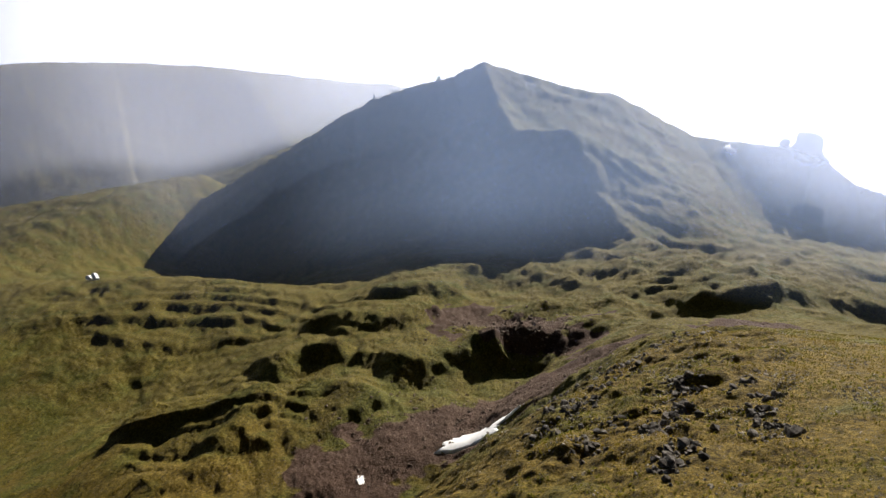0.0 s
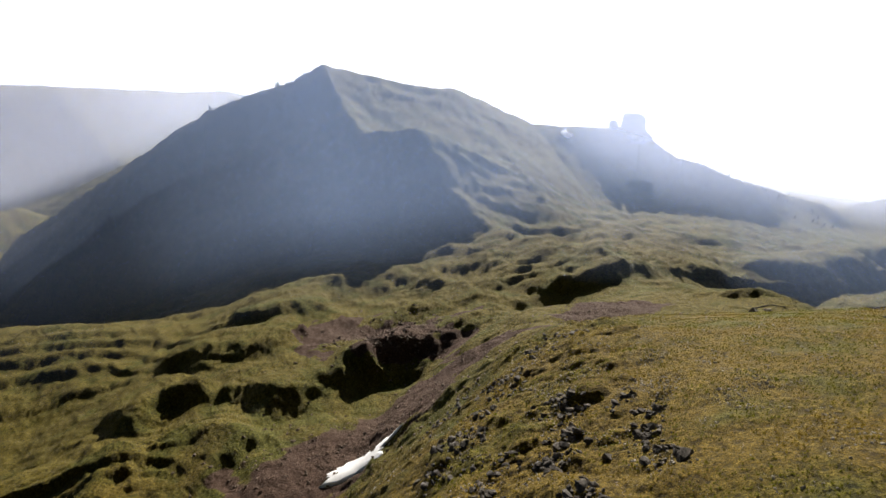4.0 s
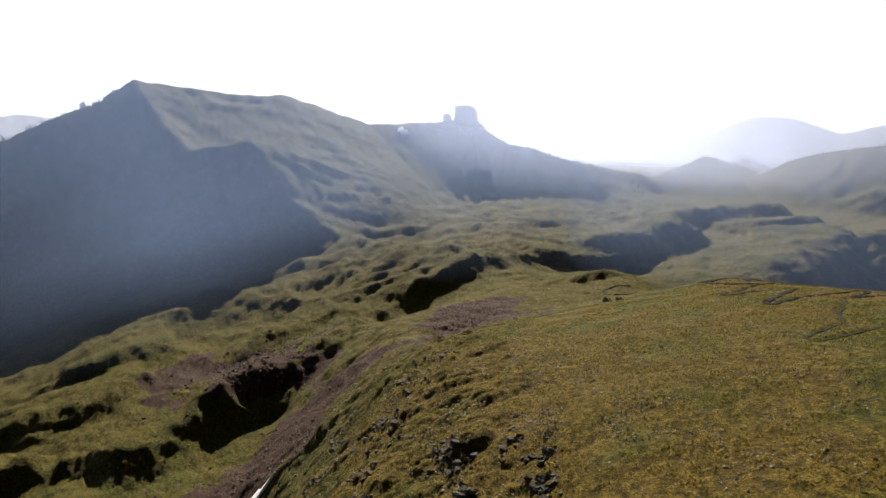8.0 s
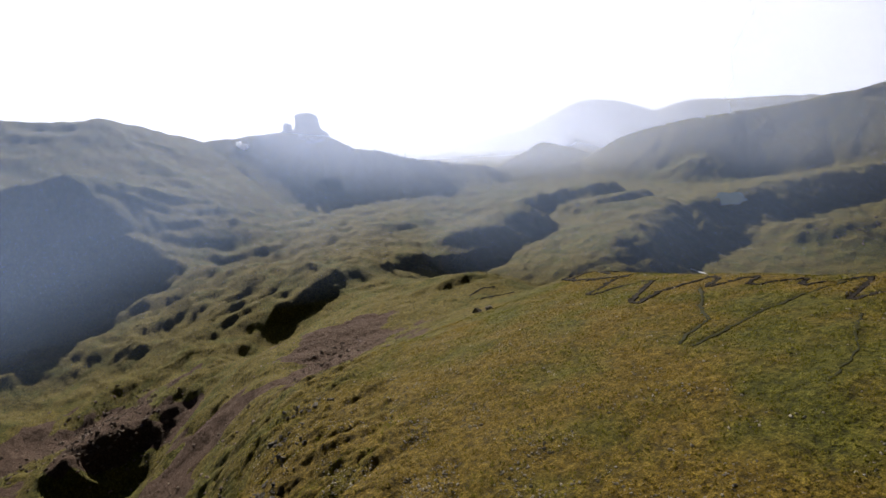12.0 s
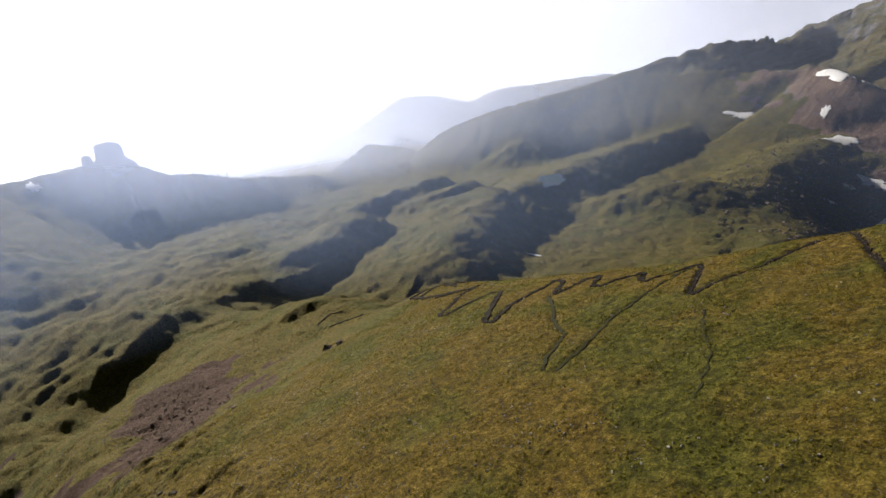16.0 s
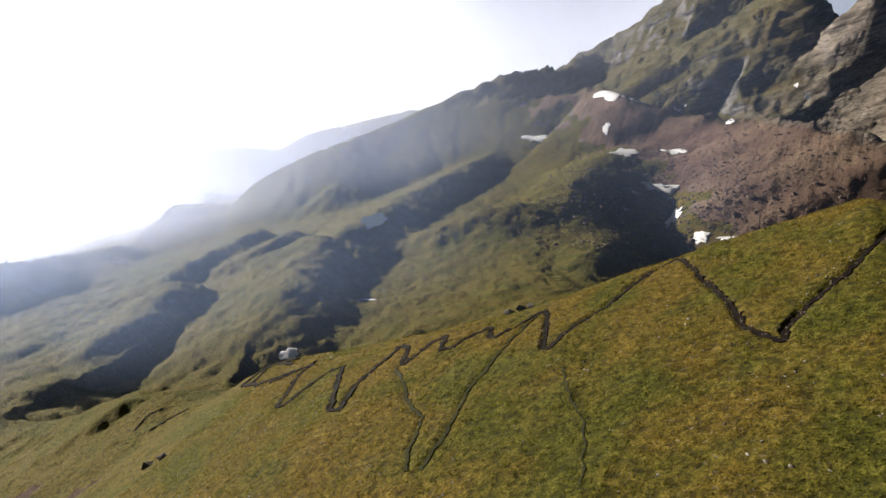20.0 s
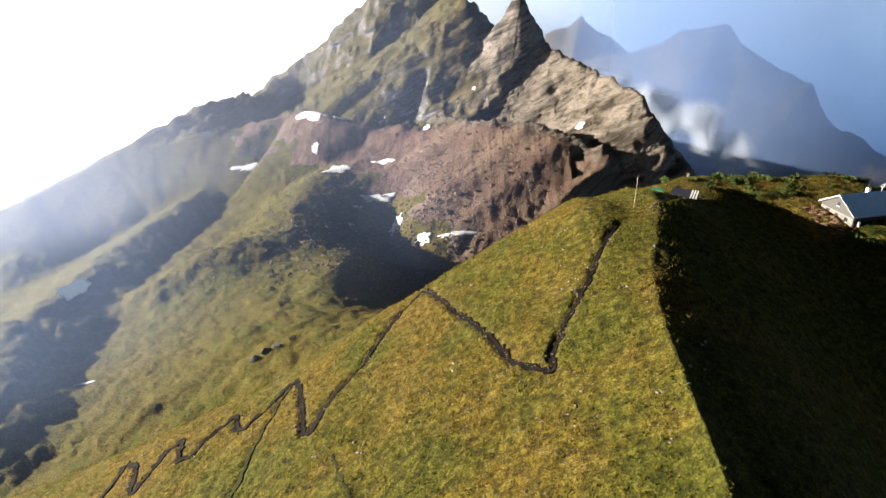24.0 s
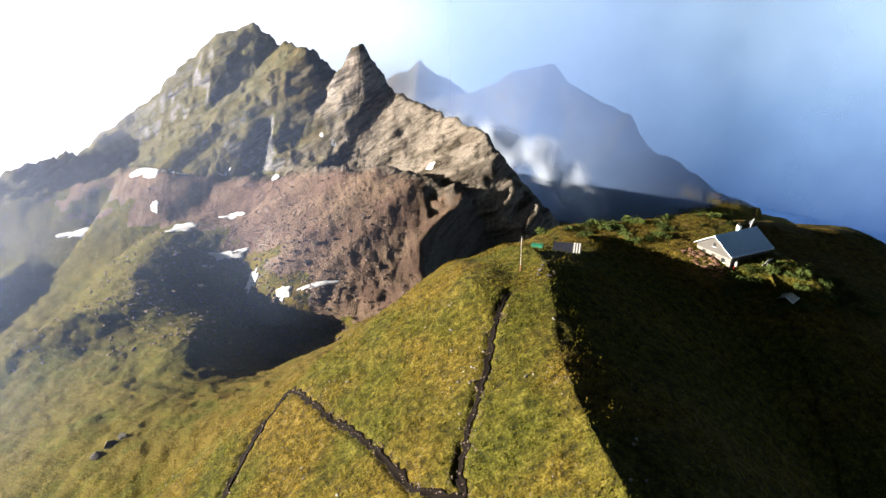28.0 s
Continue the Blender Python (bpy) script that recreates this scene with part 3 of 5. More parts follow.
def haze_sheet(radius, headings, veil, mat):
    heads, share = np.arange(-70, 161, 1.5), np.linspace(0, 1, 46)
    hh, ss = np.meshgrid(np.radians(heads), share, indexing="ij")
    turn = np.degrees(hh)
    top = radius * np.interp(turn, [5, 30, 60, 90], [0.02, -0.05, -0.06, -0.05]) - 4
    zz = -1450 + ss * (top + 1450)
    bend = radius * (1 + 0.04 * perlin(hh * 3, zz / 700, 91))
    if radius == 2700:  # added haze sheet, spiralled so sun shines through it, dimmer towards the east
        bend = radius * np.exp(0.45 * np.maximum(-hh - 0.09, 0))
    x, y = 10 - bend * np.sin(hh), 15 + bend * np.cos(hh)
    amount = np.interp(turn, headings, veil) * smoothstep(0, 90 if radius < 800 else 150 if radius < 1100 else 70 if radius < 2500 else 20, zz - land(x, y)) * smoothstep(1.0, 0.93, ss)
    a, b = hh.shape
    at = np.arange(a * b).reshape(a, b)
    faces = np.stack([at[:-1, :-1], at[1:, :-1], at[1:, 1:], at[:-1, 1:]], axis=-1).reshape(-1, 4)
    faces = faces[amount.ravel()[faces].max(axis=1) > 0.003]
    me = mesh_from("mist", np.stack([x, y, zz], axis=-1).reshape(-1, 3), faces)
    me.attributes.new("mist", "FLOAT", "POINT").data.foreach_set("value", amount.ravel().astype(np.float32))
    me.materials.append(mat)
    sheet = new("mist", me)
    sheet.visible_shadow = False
    return tagged(sheet, "translucent sheet added to veil the distance like sunlit haze", "mist", kind="structure")


near_haze, distant_haze = mist_material("near_haze", (0.41, 0.58, 1.0)), mist_material()
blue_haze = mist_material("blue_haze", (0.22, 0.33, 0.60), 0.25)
for radius, headings, veil in HAZE_SHEETS:
    haze_sheet(radius, headings, veil, near_haze if radius < 900 else blue_haze if radius == 2700 else distant_haze)


def cloud_sheet(radius, seed, dense):
    """A drifting bank of cloud: a bent sheet that thins out raggedly towards its rim."""
    heads, share = np.linspace(-26, -4, 150), np.linspace(0, 1, 90)
    hh, ss = np.meshgrid(heads, share, indexing="ij")
    zz = (-820 + ss * 520) * radius / 2000
    bend = radius * (1 + 0.012 * fbm(hh / 4, ss * 3, 1.0, 2, seed))
    x, y = 10 - bend * np.sin(np.radians(hh)), 15 + bend * np.cos(np.radians(hh))
    crest = np.interp(hh, [-24, -21, -18, -14, -10, -6], [-590, -530, -450, -405, -385, -380]) * radius / 2000
    body = 100 - np.abs(zz - crest + 75)
    amount = dense * smoothstep(-30, 90, body + 70 * fbm(hh / 3.2, ss * 3.2, 1.0, 4, seed + 4, 0.45)) * smoothstep(-25.5, -20, hh) * smoothstep(-4, -8, hh)
    a, b = hh.shape
    at = np.arange(a * b).reshape(a, b)
    faces = np.stack([at[:-1, :-1], at[1:, :-1], at[1:, 1:], at[:-1, 1:]], axis=-1).reshape(-1, 4)
    me = mesh_from("cloud", np.stack([x, y, zz], axis=-1).reshape(-1, 3), faces)
    me.attributes.new("mist", "FLOAT", "POINT").data.foreach_set("value", amount.ravel().astype(np.float32))
    me.materials.append(mist_material("cloud", (0.46, 0.51, 0.60), 0.85))
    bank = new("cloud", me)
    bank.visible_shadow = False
    tagged(bank, "white morning cloud drifting behind the rocky ridge", "cloud", "cloud bank")


for radius, seed, dense in ((2560, 3, 0.55), (2760, 9, 0.6)):
    cloud_sheet(radius, seed, dense)


# ---- building blocks ----
def ground_at(x, y):
    """The height of the ground sheet at places in the plan."""
    x, y = np.atleast_1d(np.asarray(x, float)), np.atleast_1d(np.asarray(y, float))
    heads = np.degrees(np.arctan2(-(gx[:, -1] - 10), gy[:, -1] - 15))
    heads = np.where(heads < -62.5, heads + 360, heads)
    h = np.degrees(np.arctan2(-(x - 10), y - 15))
    h = np.where(h < -62, h + 360, h)
    r = np.hypot(x - 10, y - 15)
    k = np.clip(np.searchsorted(heads, h) - 1, 0, len(heads) - 2)
    f = (h - heads[k]) / (heads[k + 1] - heads[k])
    out = np.zeros(len(x))
    for i in range(len(x)):
        z0 = np.interp(r[i], np.hypot(gx[k[i]] - 10, gy[k[i]] - 15), gz[k[i]])
        z1 = np.interp(r[i], np.hypot(gx[k[i] + 1] - 10, gy[k[i] + 1] - 15), gz[k[i] + 1])
        out[i] = z0 + f[i] * (z1 - z0)
    return out


def empty(name, label, category, m=Matrix(), group=""):
    ob = tagged(new(name), label, category, group)
    ob.matrix_basis = m
    return ob


def part(name, bm, mat, parent=None, label="", smooth=False):
    me = bpy.data.meshes.new(name)
    bm.to_mesh(me)
    bm.free()
    me.materials.append(mat)
    if smooth:
        me.polygons.foreach_set("use_smooth", np.ones(len(me.polygons), dtype=bool))
    ob = new(name, me)
    if parent:
        ob.parent = parent
    if label:
        ob["label"] = label
    return ob


def box(bm, x0, y0, z0, x1, y1, z1, bevel=0.0, m=None):
    made = bmesh.ops.create_cube(bm, size=1)["verts"]
    for v in made:
        v.co = Vector(((x0 + x1) / 2 + v.co.x * (x1 - x0), (y0 + y1) / 2 + v.co.y * (y1 - y0), (z0 + z1) / 2 + v.co.z * (z1 - z0)))
    if bevel:
        edges = list({e for v in made for e in v.link_edges})
        bmesh.ops.bevel(bm, geom=edges, offset=bevel, segments=1, affect="EDGES")
    if m:
        bmesh.ops.transform(bm, matrix=m, verts=bm.verts)
    return bm


def tube(bm, a, b, r0, r1, sides=8):
    a, b = Vector(a), Vector(b)
    turn = (b - a).to_track_quat("Z", "Y").to_matrix().to_4x4()
    bmesh.ops.create_cone(bm, cap_ends=True, segments=sides, radius1=r0, radius2=r1, depth=(b - a).length, matrix=Matrix.Translation((a + b) / 2) @ turn)
    return bm


def prism(bm, outline, depth_vec):
    """A flat outline pushed along a vector into a solid."""
    low = [bm.verts.new(p) for p in outline]
    high = [bm.verts.new(Vector(p) + Vector(depth_vec)) for p in outline]
    bm.faces.new(low[::-1])
    bm.faces.new(high)
    for i in range(len(low)):
        j = (i + 1) % len(low)
        bm.faces.new((low[i], low[j], high[j], high[i]))
    bmesh.ops.recalc_face_normals(bm, faces=bm.faces)
    return bm


def plain(name, colour, rough=0.8, metal=0.0, grain=6.0, vary=0.35, bump=0.01, spec=0.3):
    k = Nodes(name)
    n1, n2 = k.noise(grain, 5, 0.6), k.noise(grain * 0.12, 3)
    dark = tuple(c * (1 - vary) for c in colour)
    light = tuple(min(1, c * (1 + vary * 0.6)) for c in colour)
    c = k.ramp(k.math("ADD", k.math("MULTIPLY", n1, 0.6), k.math("MULTIPLY", n2, 0.4)), (0.32, dark), (0.5, colour), (0.68, light))
    return k.finish(c, rough, k.bump(n1, bump, 0.5), metal, spec)


def stone_material(name, dark, mid, light, scale=2.0):
    k = Nodes(name)
    pick = k.add("ShaderNodeObjectInfo").outputs["Random"]
    isle = k.add("ShaderNodeNewGeometry").outputs["Random Per Island"]
    n1 = k.noise(scale, 6, 0.68)
    c = k.ramp(n1, (0.3, dark), (0.5, mid), (0.7, light))
    c = k.mix(k.math("MULTIPLY", k.math("ADD", pick, isle), 0.3), c, dark)
    return k.finish(c, 0.92, k.bump(n1, 0.25, 0.8), spec=0.12)


grey_stone = stone_material("grey_stone", (0.03, 0.028, 0.027), (0.11, 0.098, 0.088), (0.25, 0.23, 0.21))
brown_stone = stone_material("brown_stone", (0.055, 0.04, 0.033), (0.16, 0.12, 0.097), (0.28, 0.22, 0.185), 0.7)
pale_stone = stone_material("pale_stone", (0.10, 0.09, 0.075), (0.30, 0.27, 0.23), (0.48, 0.45, 0.40))
snow_mat = plain("old_snow", (0.80, 0.81, 0.84), 0.7, grain=0.6, vary=0.12, bump=0.12)
# dark soil, blackened further to paint in the shadow inside the trench
shaded_soil = plain("trodden_shaded_soil", (0.008, 0.0055, 0.004), 0.95, grain=2.5, vary=0.5, bump=0.08, spec=0.1)


# ---- snow patches ----
def snow_patch(cx, cy, long, wide, turn, seed, label="melting patch of old white snow lying on scree"):
    rings, spokes = 9, 44
    a = np.arange(spokes) * 2 * math.pi / spokes
    edge = 1 + 0.55 * perlin(np.cos(a) * 1.6 + seed, np.sin(a) * 1.6, seed) + 0.3 * perlin(np.cos(a) * 4 + seed, np.sin(a) * 4, seed + 3)
    xs, ys, rim = [], [], []
    for k in range(rings + 1):
        f = k / rings
        px, py = long * f * edge * np.cos(a), wide * f * edge * np.sin(a)
        xs.append(cx + px * math.cos(turn) - py * math.sin(turn))
        ys.append(cy + px * math.sin(turn) + py * math.cos(turn))
        rim.append(np.full(spokes, f))
    x, y, f = np.concatenate(xs), np.concatenate(ys), np.concatenate(rim)
    lift = 0.02 * max(long, wide) * np.sqrt(np.clip(1 - f ** 4, 0, 1)) + 0.15 - 0.5 * (f > 0.99)
    g = ground_at(x, y)
    u, v = (x - cx) / long, (y - cy) / wide
    m = np.stack([np.ones(len(u)), u, v, u * u, u * v, v * v], axis=-1)
    even = m @ np.linalg.lstsq(m, g, rcond=None)[0]
    z = 0.8 * even + 0.2 * g + np.quantile(0.8 * (g - even), 0.85) + lift - 0.8 * (f > 0.99)
    faces = [(k * spokes + i, k * spokes + (i + 1) % spokes, (k + 1) * spokes + (i + 1) % spokes, (k + 1) * spokes + i) for k in range(rings) for i in range(spokes)]
    me = mesh_from("snow_patch", np.stack([x, y, z], axis=-1), faces)
    me.materials.append(snow_mat)
    tagged(new("snow_patch", me), label, "snow patch", "snow patches")


SNOW = [(-151, -45, 16, 9, 1.75), (-122, -88, 3, 2, 0.4), (-404, 1561, 50, 26, -0.5), (-339, 1533, 16, 7, 0.1), (-537, 1435, 30, 12, 0.1), (-378, 1435, 8, 20, 0.2), (-295, 1278, 22, 27, -0.5), (-209, 1326, 21, 18, -0.4), (-131, 1457, 8, 12, 0.0), (-244, 1528, 10, 4, 0.2),
        (-197, 1160, 30, 18, 0.1), (-230, 1112, 11, 7, 0.4), (-154, 1057, 9, 30, -0.1), (-229, 1030, 9, 7, 0.1), (-100, 978, 13, 15, 0.4), (-39, 975, 38, 5, 0.12), (181, 1286, 8, 9, 0.2), (-26, 1514, 4, 8, 0.1), (-1, 1486, 6, 7, 0.2), (-372, 506, 8, 4, 0.6), (-346, 352, 8, 6, 0.5), (-1135, 195, 14, 10, 0.2)]
for i, row in enumerate(SNOW):
    snow_patch(*row, 7 + 5 * i)

# ---- pond ----
def pond():
    k = Nodes("pond_water")
    ripple = k.noise(0.8, 3)
    mat = k.finish((0.10, 0.13, 0.15), 0.12, k.bump(ripple, 0.05, 0.3), spec=0.5)
    a = np.arange(40) * 2 * math.pi / 40
    edge = 1 + 0.35 * perlin(np.cos(a) * 1.4, np.sin(a) * 1.4, 4)
    x, y = -534 + 17 * edge * np.cos(a), 748 + 28 * edge * np.sin(a)
    z = float(np.max(ground_at(x, y))) - 3
    x, y = np.append(x, -534), np.append(y, 748)
    me = mesh_from("pond", np.stack([x, y, np.full(41, z)], axis=-1), [(i, (i + 1) % 40, 40) for i in range(40)])
    me.materials.append(mat)
    tagged(new("pond", me), "small still tarn reflecting the pale sky", "pond", kind="structure")


# ---- boulders ----
def rock_mesh(seed, flat=0.75, points=16):
    rng = random.Random(seed)
    bm = bmesh.new()
    for _ in range(points):
        v = Vector((rng.gauss(0, 1), rng.gauss(0, 1), rng.gauss(0, 1))).normalized() * rng.uniform(0.75, 1.1)
        bm.verts.new((v.x * rng.uniform(0.9, 1.1), v.y * 0.85, v.z * flat))
    made = bmesh.ops.convex_hull(bm, input=bm.verts)
    bmesh.ops.delete(bm, geom=made["geom_interior"], context="VERTS")
    me = bpy.data.meshes.new("boulder")
    bm.to_mesh(me)
    bm.free()
    return me


rock_shapes = [rock_mesh(k) for k in range(8)]
for me in rock_shapes:
    me.materials.append(grey_stone)
brown_shapes = [me.copy() for me in rock_shapes]
for me in brown_shapes:
    me.materials.clear()
    me.materials.append(brown_stone)


def boulder(rng, x, y, size, shapes, label, group):
    me = shapes[rng.randrange(len(shapes))]
    ob = new("boulder", me)
    z = float(ground_at(x, y)[0])
    ob.matrix_basis = Matrix.LocRotScale((x, y, z + size * 0.18), Euler((rng.uniform(-0.3, 0.3), rng.uniform(-0.3, 0.3), rng.uniform(0, 6.3))), (size * rng.uniform(0.7, 1.2), size * rng.uniform(0.7, 1.2), size * rng.uniform(0.6, 1.0)))
    return tagged(ob, label, "boulder", group)


def rubble(name, label, spots, mat, shapes):
    """Many loose stones joined into one mesh."""
    rng = random.Random(5)
    packs = [(np.array([v.co[:] for v in me.vertices]), [tuple(p.vertices) for p in me.polygons]) for me in shapes]
    verts, faces, at = [], [], 0
    zs = ground_at([s[0] for s in spots], [s[1] for s in spots])
    for (x, y, size), z in zip(spots, zs):
        co, fs = packs[rng.randrange(len(packs))]
        c, s = math.cos(rng.uniform(0, 6.3)), 0
        a = rng.uniform(0, 6.3)
        c, s = math.cos(a), math.sin(a)
        p = co * np.array([size * rng.uniform(0.7, 1.3), size * rng.uniform(0.6, 1.0), size * rng.uniform(0.5, 1.0)])
        verts.append(np.stack([x + p[:, 0] * c - p[:, 1] * s, y + p[:, 0] * s + p[:, 1] * c, z + p[:, 2] + 0.15 * size], axis=-1))
        faces += [tuple(i + at for i in f) for f in fs]
        at += len(co)
    me = bpy.data.meshes.new(name)
    me.from_pydata(np.concatenate(verts), [], faces)
    me.materials.append(mat)
    return tagged(new(name, me), label, name, kind="stuff")


rng = random.Random(11)
# the broken edge of the near hill, where blocks stand out of the turf
OUTCROPS = [(-50, 14, 5, 26), (-31, 9, 4, 26), (-15, 7.5, 3.5, 26), (-19, 10, 3, 16), (-42, -10, 5, 20), (-54, -9, 5, 16), (-25, 21.5, 3.5, 22), (-45, 22, 3, 12), (-65, -2, 5, 16), (-76, 6, 5, 14), (-48, -6, 4, 14), (-37, 1, 4, 14), (-28, -2, 4, 16), (-88, 6, 6, 14), (-100, 14, 5, 12), (-112, 18, 5, 12), (-124, 24, 4, 8), (-33, 22, 3, 20), (-55, 13, 4, 28), (-40, 25, 3, 14), (-91, -12, 6, 22), (-118, -4, 6, 18), (-88, 5, 5, 16), (-39, 12, 3, 16), (-53, -3, 4, 16)]
loose = []
for cx, cy, spread, count in OUTCROPS:
    for k in range(2 * count):
        x, y, size = rng.gauss(cx, spread * 0.6), rng.gauss(cy, spread * 0.45), 0.3 + 0.9 * rng.random() ** 2
        if k % 5 == 0:
            boulder(rng, x, y, size + 0.2, rock_shapes, "angular grey block broken out of the turf edge", "blocks on the hill edge")
        else:
            loose.append((x, y, 0.8 * size))
rubble("outcrop_stones", "broken grey stones heaped along the turf edge", loose, grey_stone, rock_shapes)
boulder(rng, -157, 101, 3.0, rock_shapes, "lone dark boulder on the grassy spur", "lone boulders")
boulder(rng, -152, 103, 1.8, rock_shapes, "dark block beside the lone boulder on the spur", "lone boulders")
for x, y, s in ((-118, 28, 1.6), (-114, 31, 1.1), (-121, 30, 1.0), (-183, 464, 7), (-190, 455, 5), (-176, 470, 5)):
    boulder(rng, x, y, s, rock_shapes, "weathered rock standing out of the grass", "lone boulders")
# fallen blocks in the cirque under the rocky mountain
for _ in range(70):
    boulder(rng, rng.gauss(-110, 70), rng.gauss(1010, 110), 2.5 + 5 * rng.random() ** 2, brown_shapes, "large brown block fallen into the cirque", "fallen blocks")
spots = []
while len(spots) < 6500:
    x, y = rng.uniform(-420, 230), rng.uniform(700, 1600)
    if rng.random() < math.exp(-((x + 90) / 160) ** 2 - ((y - 1040) / 260) ** 2) + 0.10:
        spots.append((x, y, 0.6 + 3.0 * rng.random() ** 3))
rubble("rubble", "brown and grey rubble strewn over the talus", spots, brown_stone, brown_shapes)
spots = [(rng.gauss(-165, 30), rng.gauss(-52, 34), 0.25 + 1.1 * rng.random() ** 3) for _ in range(700)] + [(rng.gauss(-322, 26), rng.gauss(-52, 26), 0.4 + 1.4 * rng.random() ** 3) for _ in range(420)]
spots += [(rng.gauss(-222, 26), rng.gauss(66, 14), 0.3 + 0.9 * rng.random() ** 3) for _ in range(420)] + [(rng.gauss(-300, 22), rng.gauss(-40, 20), 0.5 + 1.4 * rng.random() ** 3) for _ in range(160)]
rubble("scree_stones", "reddish brown stones lying in the gully and hollows", spots, brown_stone, brown_shapes)
spots = []
while len(spots) < 6000:
    x, y = rng.uniform(-130, 12), rng.uniform(-25, 150)
    w = 0.09 + 1.0 * math.exp(-((x + 55) / 42) ** 2 - ((y - 28) / 32) ** 2)
    if rng.random() < w and perlin(np.array([x / 8.0]), np.array([y / 8.0]), 77)[0] > 0.08 + 0.25 * rng.random():
        spots.append((x, y, 0.06 + 0.34 * rng.random() ** 3))
rubble("loose_stones", "small pale stones scattered over the turf", spots, pale_stone, rock_shapes)
pond()


# ---- the trodden zigzag path ----
def path_piece(pts, width, deep, label, mat, lift=0.09):
    """A worn trench with low turf banks, laid along a line in the plan."""
    line = []
    for (x0, y0), (x1, y1) in zip(pts, pts[1:]):
        count = max(2, int(math.hypot(x1 - x0, y1 - y0) / 0.45))
        line += [(x0 + (x1 - x0) * k / count, y0 + (y1 - y0) * k / count) for k in range(count)]
    line.append(pts[-1])
    p = np.array(line)
    for _ in range(3):
        p[1:-1] = 0.25 * p[:-2] + 0.5 * p[1:-1] + 0.25 * p[2:]
    wob = 0.34 * fbm(p[:, 0], p[:, 1], 3.0, 4, 95, 0.6)
    t = np.gradient(p, axis=0)
    t /= np.maximum(np.hypot(t[:, 0], t[:, 1])[:, None], 1e-6)
    side = np.stack([-t[:, 1], t[:, 0]], axis=-1)
    p = p + side * wob[:, None]
    wide = width * (1 + 0.5 * fbm(p[:, 0], p[:, 1], 2.2, 2, 97))
    ragged = 1 + 0.7 * fbm(p[:, 0] + 40, p[:, 1], 1.4, 3, 98, 0.7)
    frayed = 1 + 0.6 * fbm(p[:, 0] - 25, p[:, 1], 1.1, 3, 99, 0.7)
    section = [(-1.0, -0.3), (-0.8, 0.03), (-0.35, -0.02), (0.1, -0.03), (0.5, 0.0), (0.8, 0.05), (1.0, -0.3)]
    rows = []
    for off, up in section:
        q = p + side * (off * wide * (ragged if off > 0 else frayed))[:, None]
        rows.append(np.stack([q[:, 0], q[:, 1], ground_at(q[:, 0], q[:, 1]) + up * deep + (lift if abs(off) < 1 else 0)], axis=-1))
    v = np.stack(rows, axis=1)
    n, k = v.shape[:2]
    at = np.arange(n * k).reshape(n, k)
    faces = np.stack([at[:-1, :-1], at[:-1, 1:], at[1:, 1:], at[1:, :-1]], axis=-1).reshape(-1, 4)
    me = mesh_from("path", v.reshape(-1, 3), faces)
    me.materials.append(mat)
    return tagged(new("path", me), label, "path", "zigzag path", "structure")


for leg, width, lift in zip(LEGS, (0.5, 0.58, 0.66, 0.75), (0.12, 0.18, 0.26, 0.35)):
    path_piece(leg, width, 1.0, "narrow dark trodden path zigzagging up the grassy slope", shaded_soil, lift)
SIDE_TRACKS = [
    [(-155.4, 137.4), (-154, 144), (-147, 149)], [(-147.1, 133.7), (-148.7, 145.4), (-137.5, 148)], [(-135.5, 131.9), (-127.8, 134), (-122.5, 140)],
    [(-222.5, 136.3), (-227, 146), (-222, 151)], [(-211.8, 136.8), (-211.5, 145.3), (-204.8, 151.1)],
]
for leg in SIDE_TRACKS:
    path_piece(leg, 0.5, 0.9, "short dark side track trodden across the spur", shaded_soil, 0.3)
spots, rng = [], random.Random(52)
for leg in LEGS:
    for (x0, y0), (x1, y1) in zip(leg, leg[1:]):
        run = math.hypot(x1 - x0, y1 - y0)
        for _ in range(int(run * 6)):
            u, off = rng.random(), abs(rng.gauss(0.45, 0.5)) * (1 if rng.random() < 0.8 else -1)
            spots.append((x0 + u * (x1 - x0) + off, y0 + u * (y1 - y0) - 0.3 * off, 0.07 + 0.24 * rng.random() ** 2))
rubble("path_stones", "small stones and clods along the trodden path", spots, brown_stone, brown_shapes)
old_turf = plain("overgrown_turf", (0.020, 0.021, 0.007), 0.95, grain=2.0, vary=0.5, bump=0.1, spec=0.1)
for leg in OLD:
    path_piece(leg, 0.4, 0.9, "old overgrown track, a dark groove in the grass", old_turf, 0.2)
path_piece([(-39, 108.7), (-35.5, 100.7), (-31, 93.3), (-28.5, 86.6), (-26.4, 78.5)], 0.2, 0.35, "faint trodden line across the grass", old_turf)


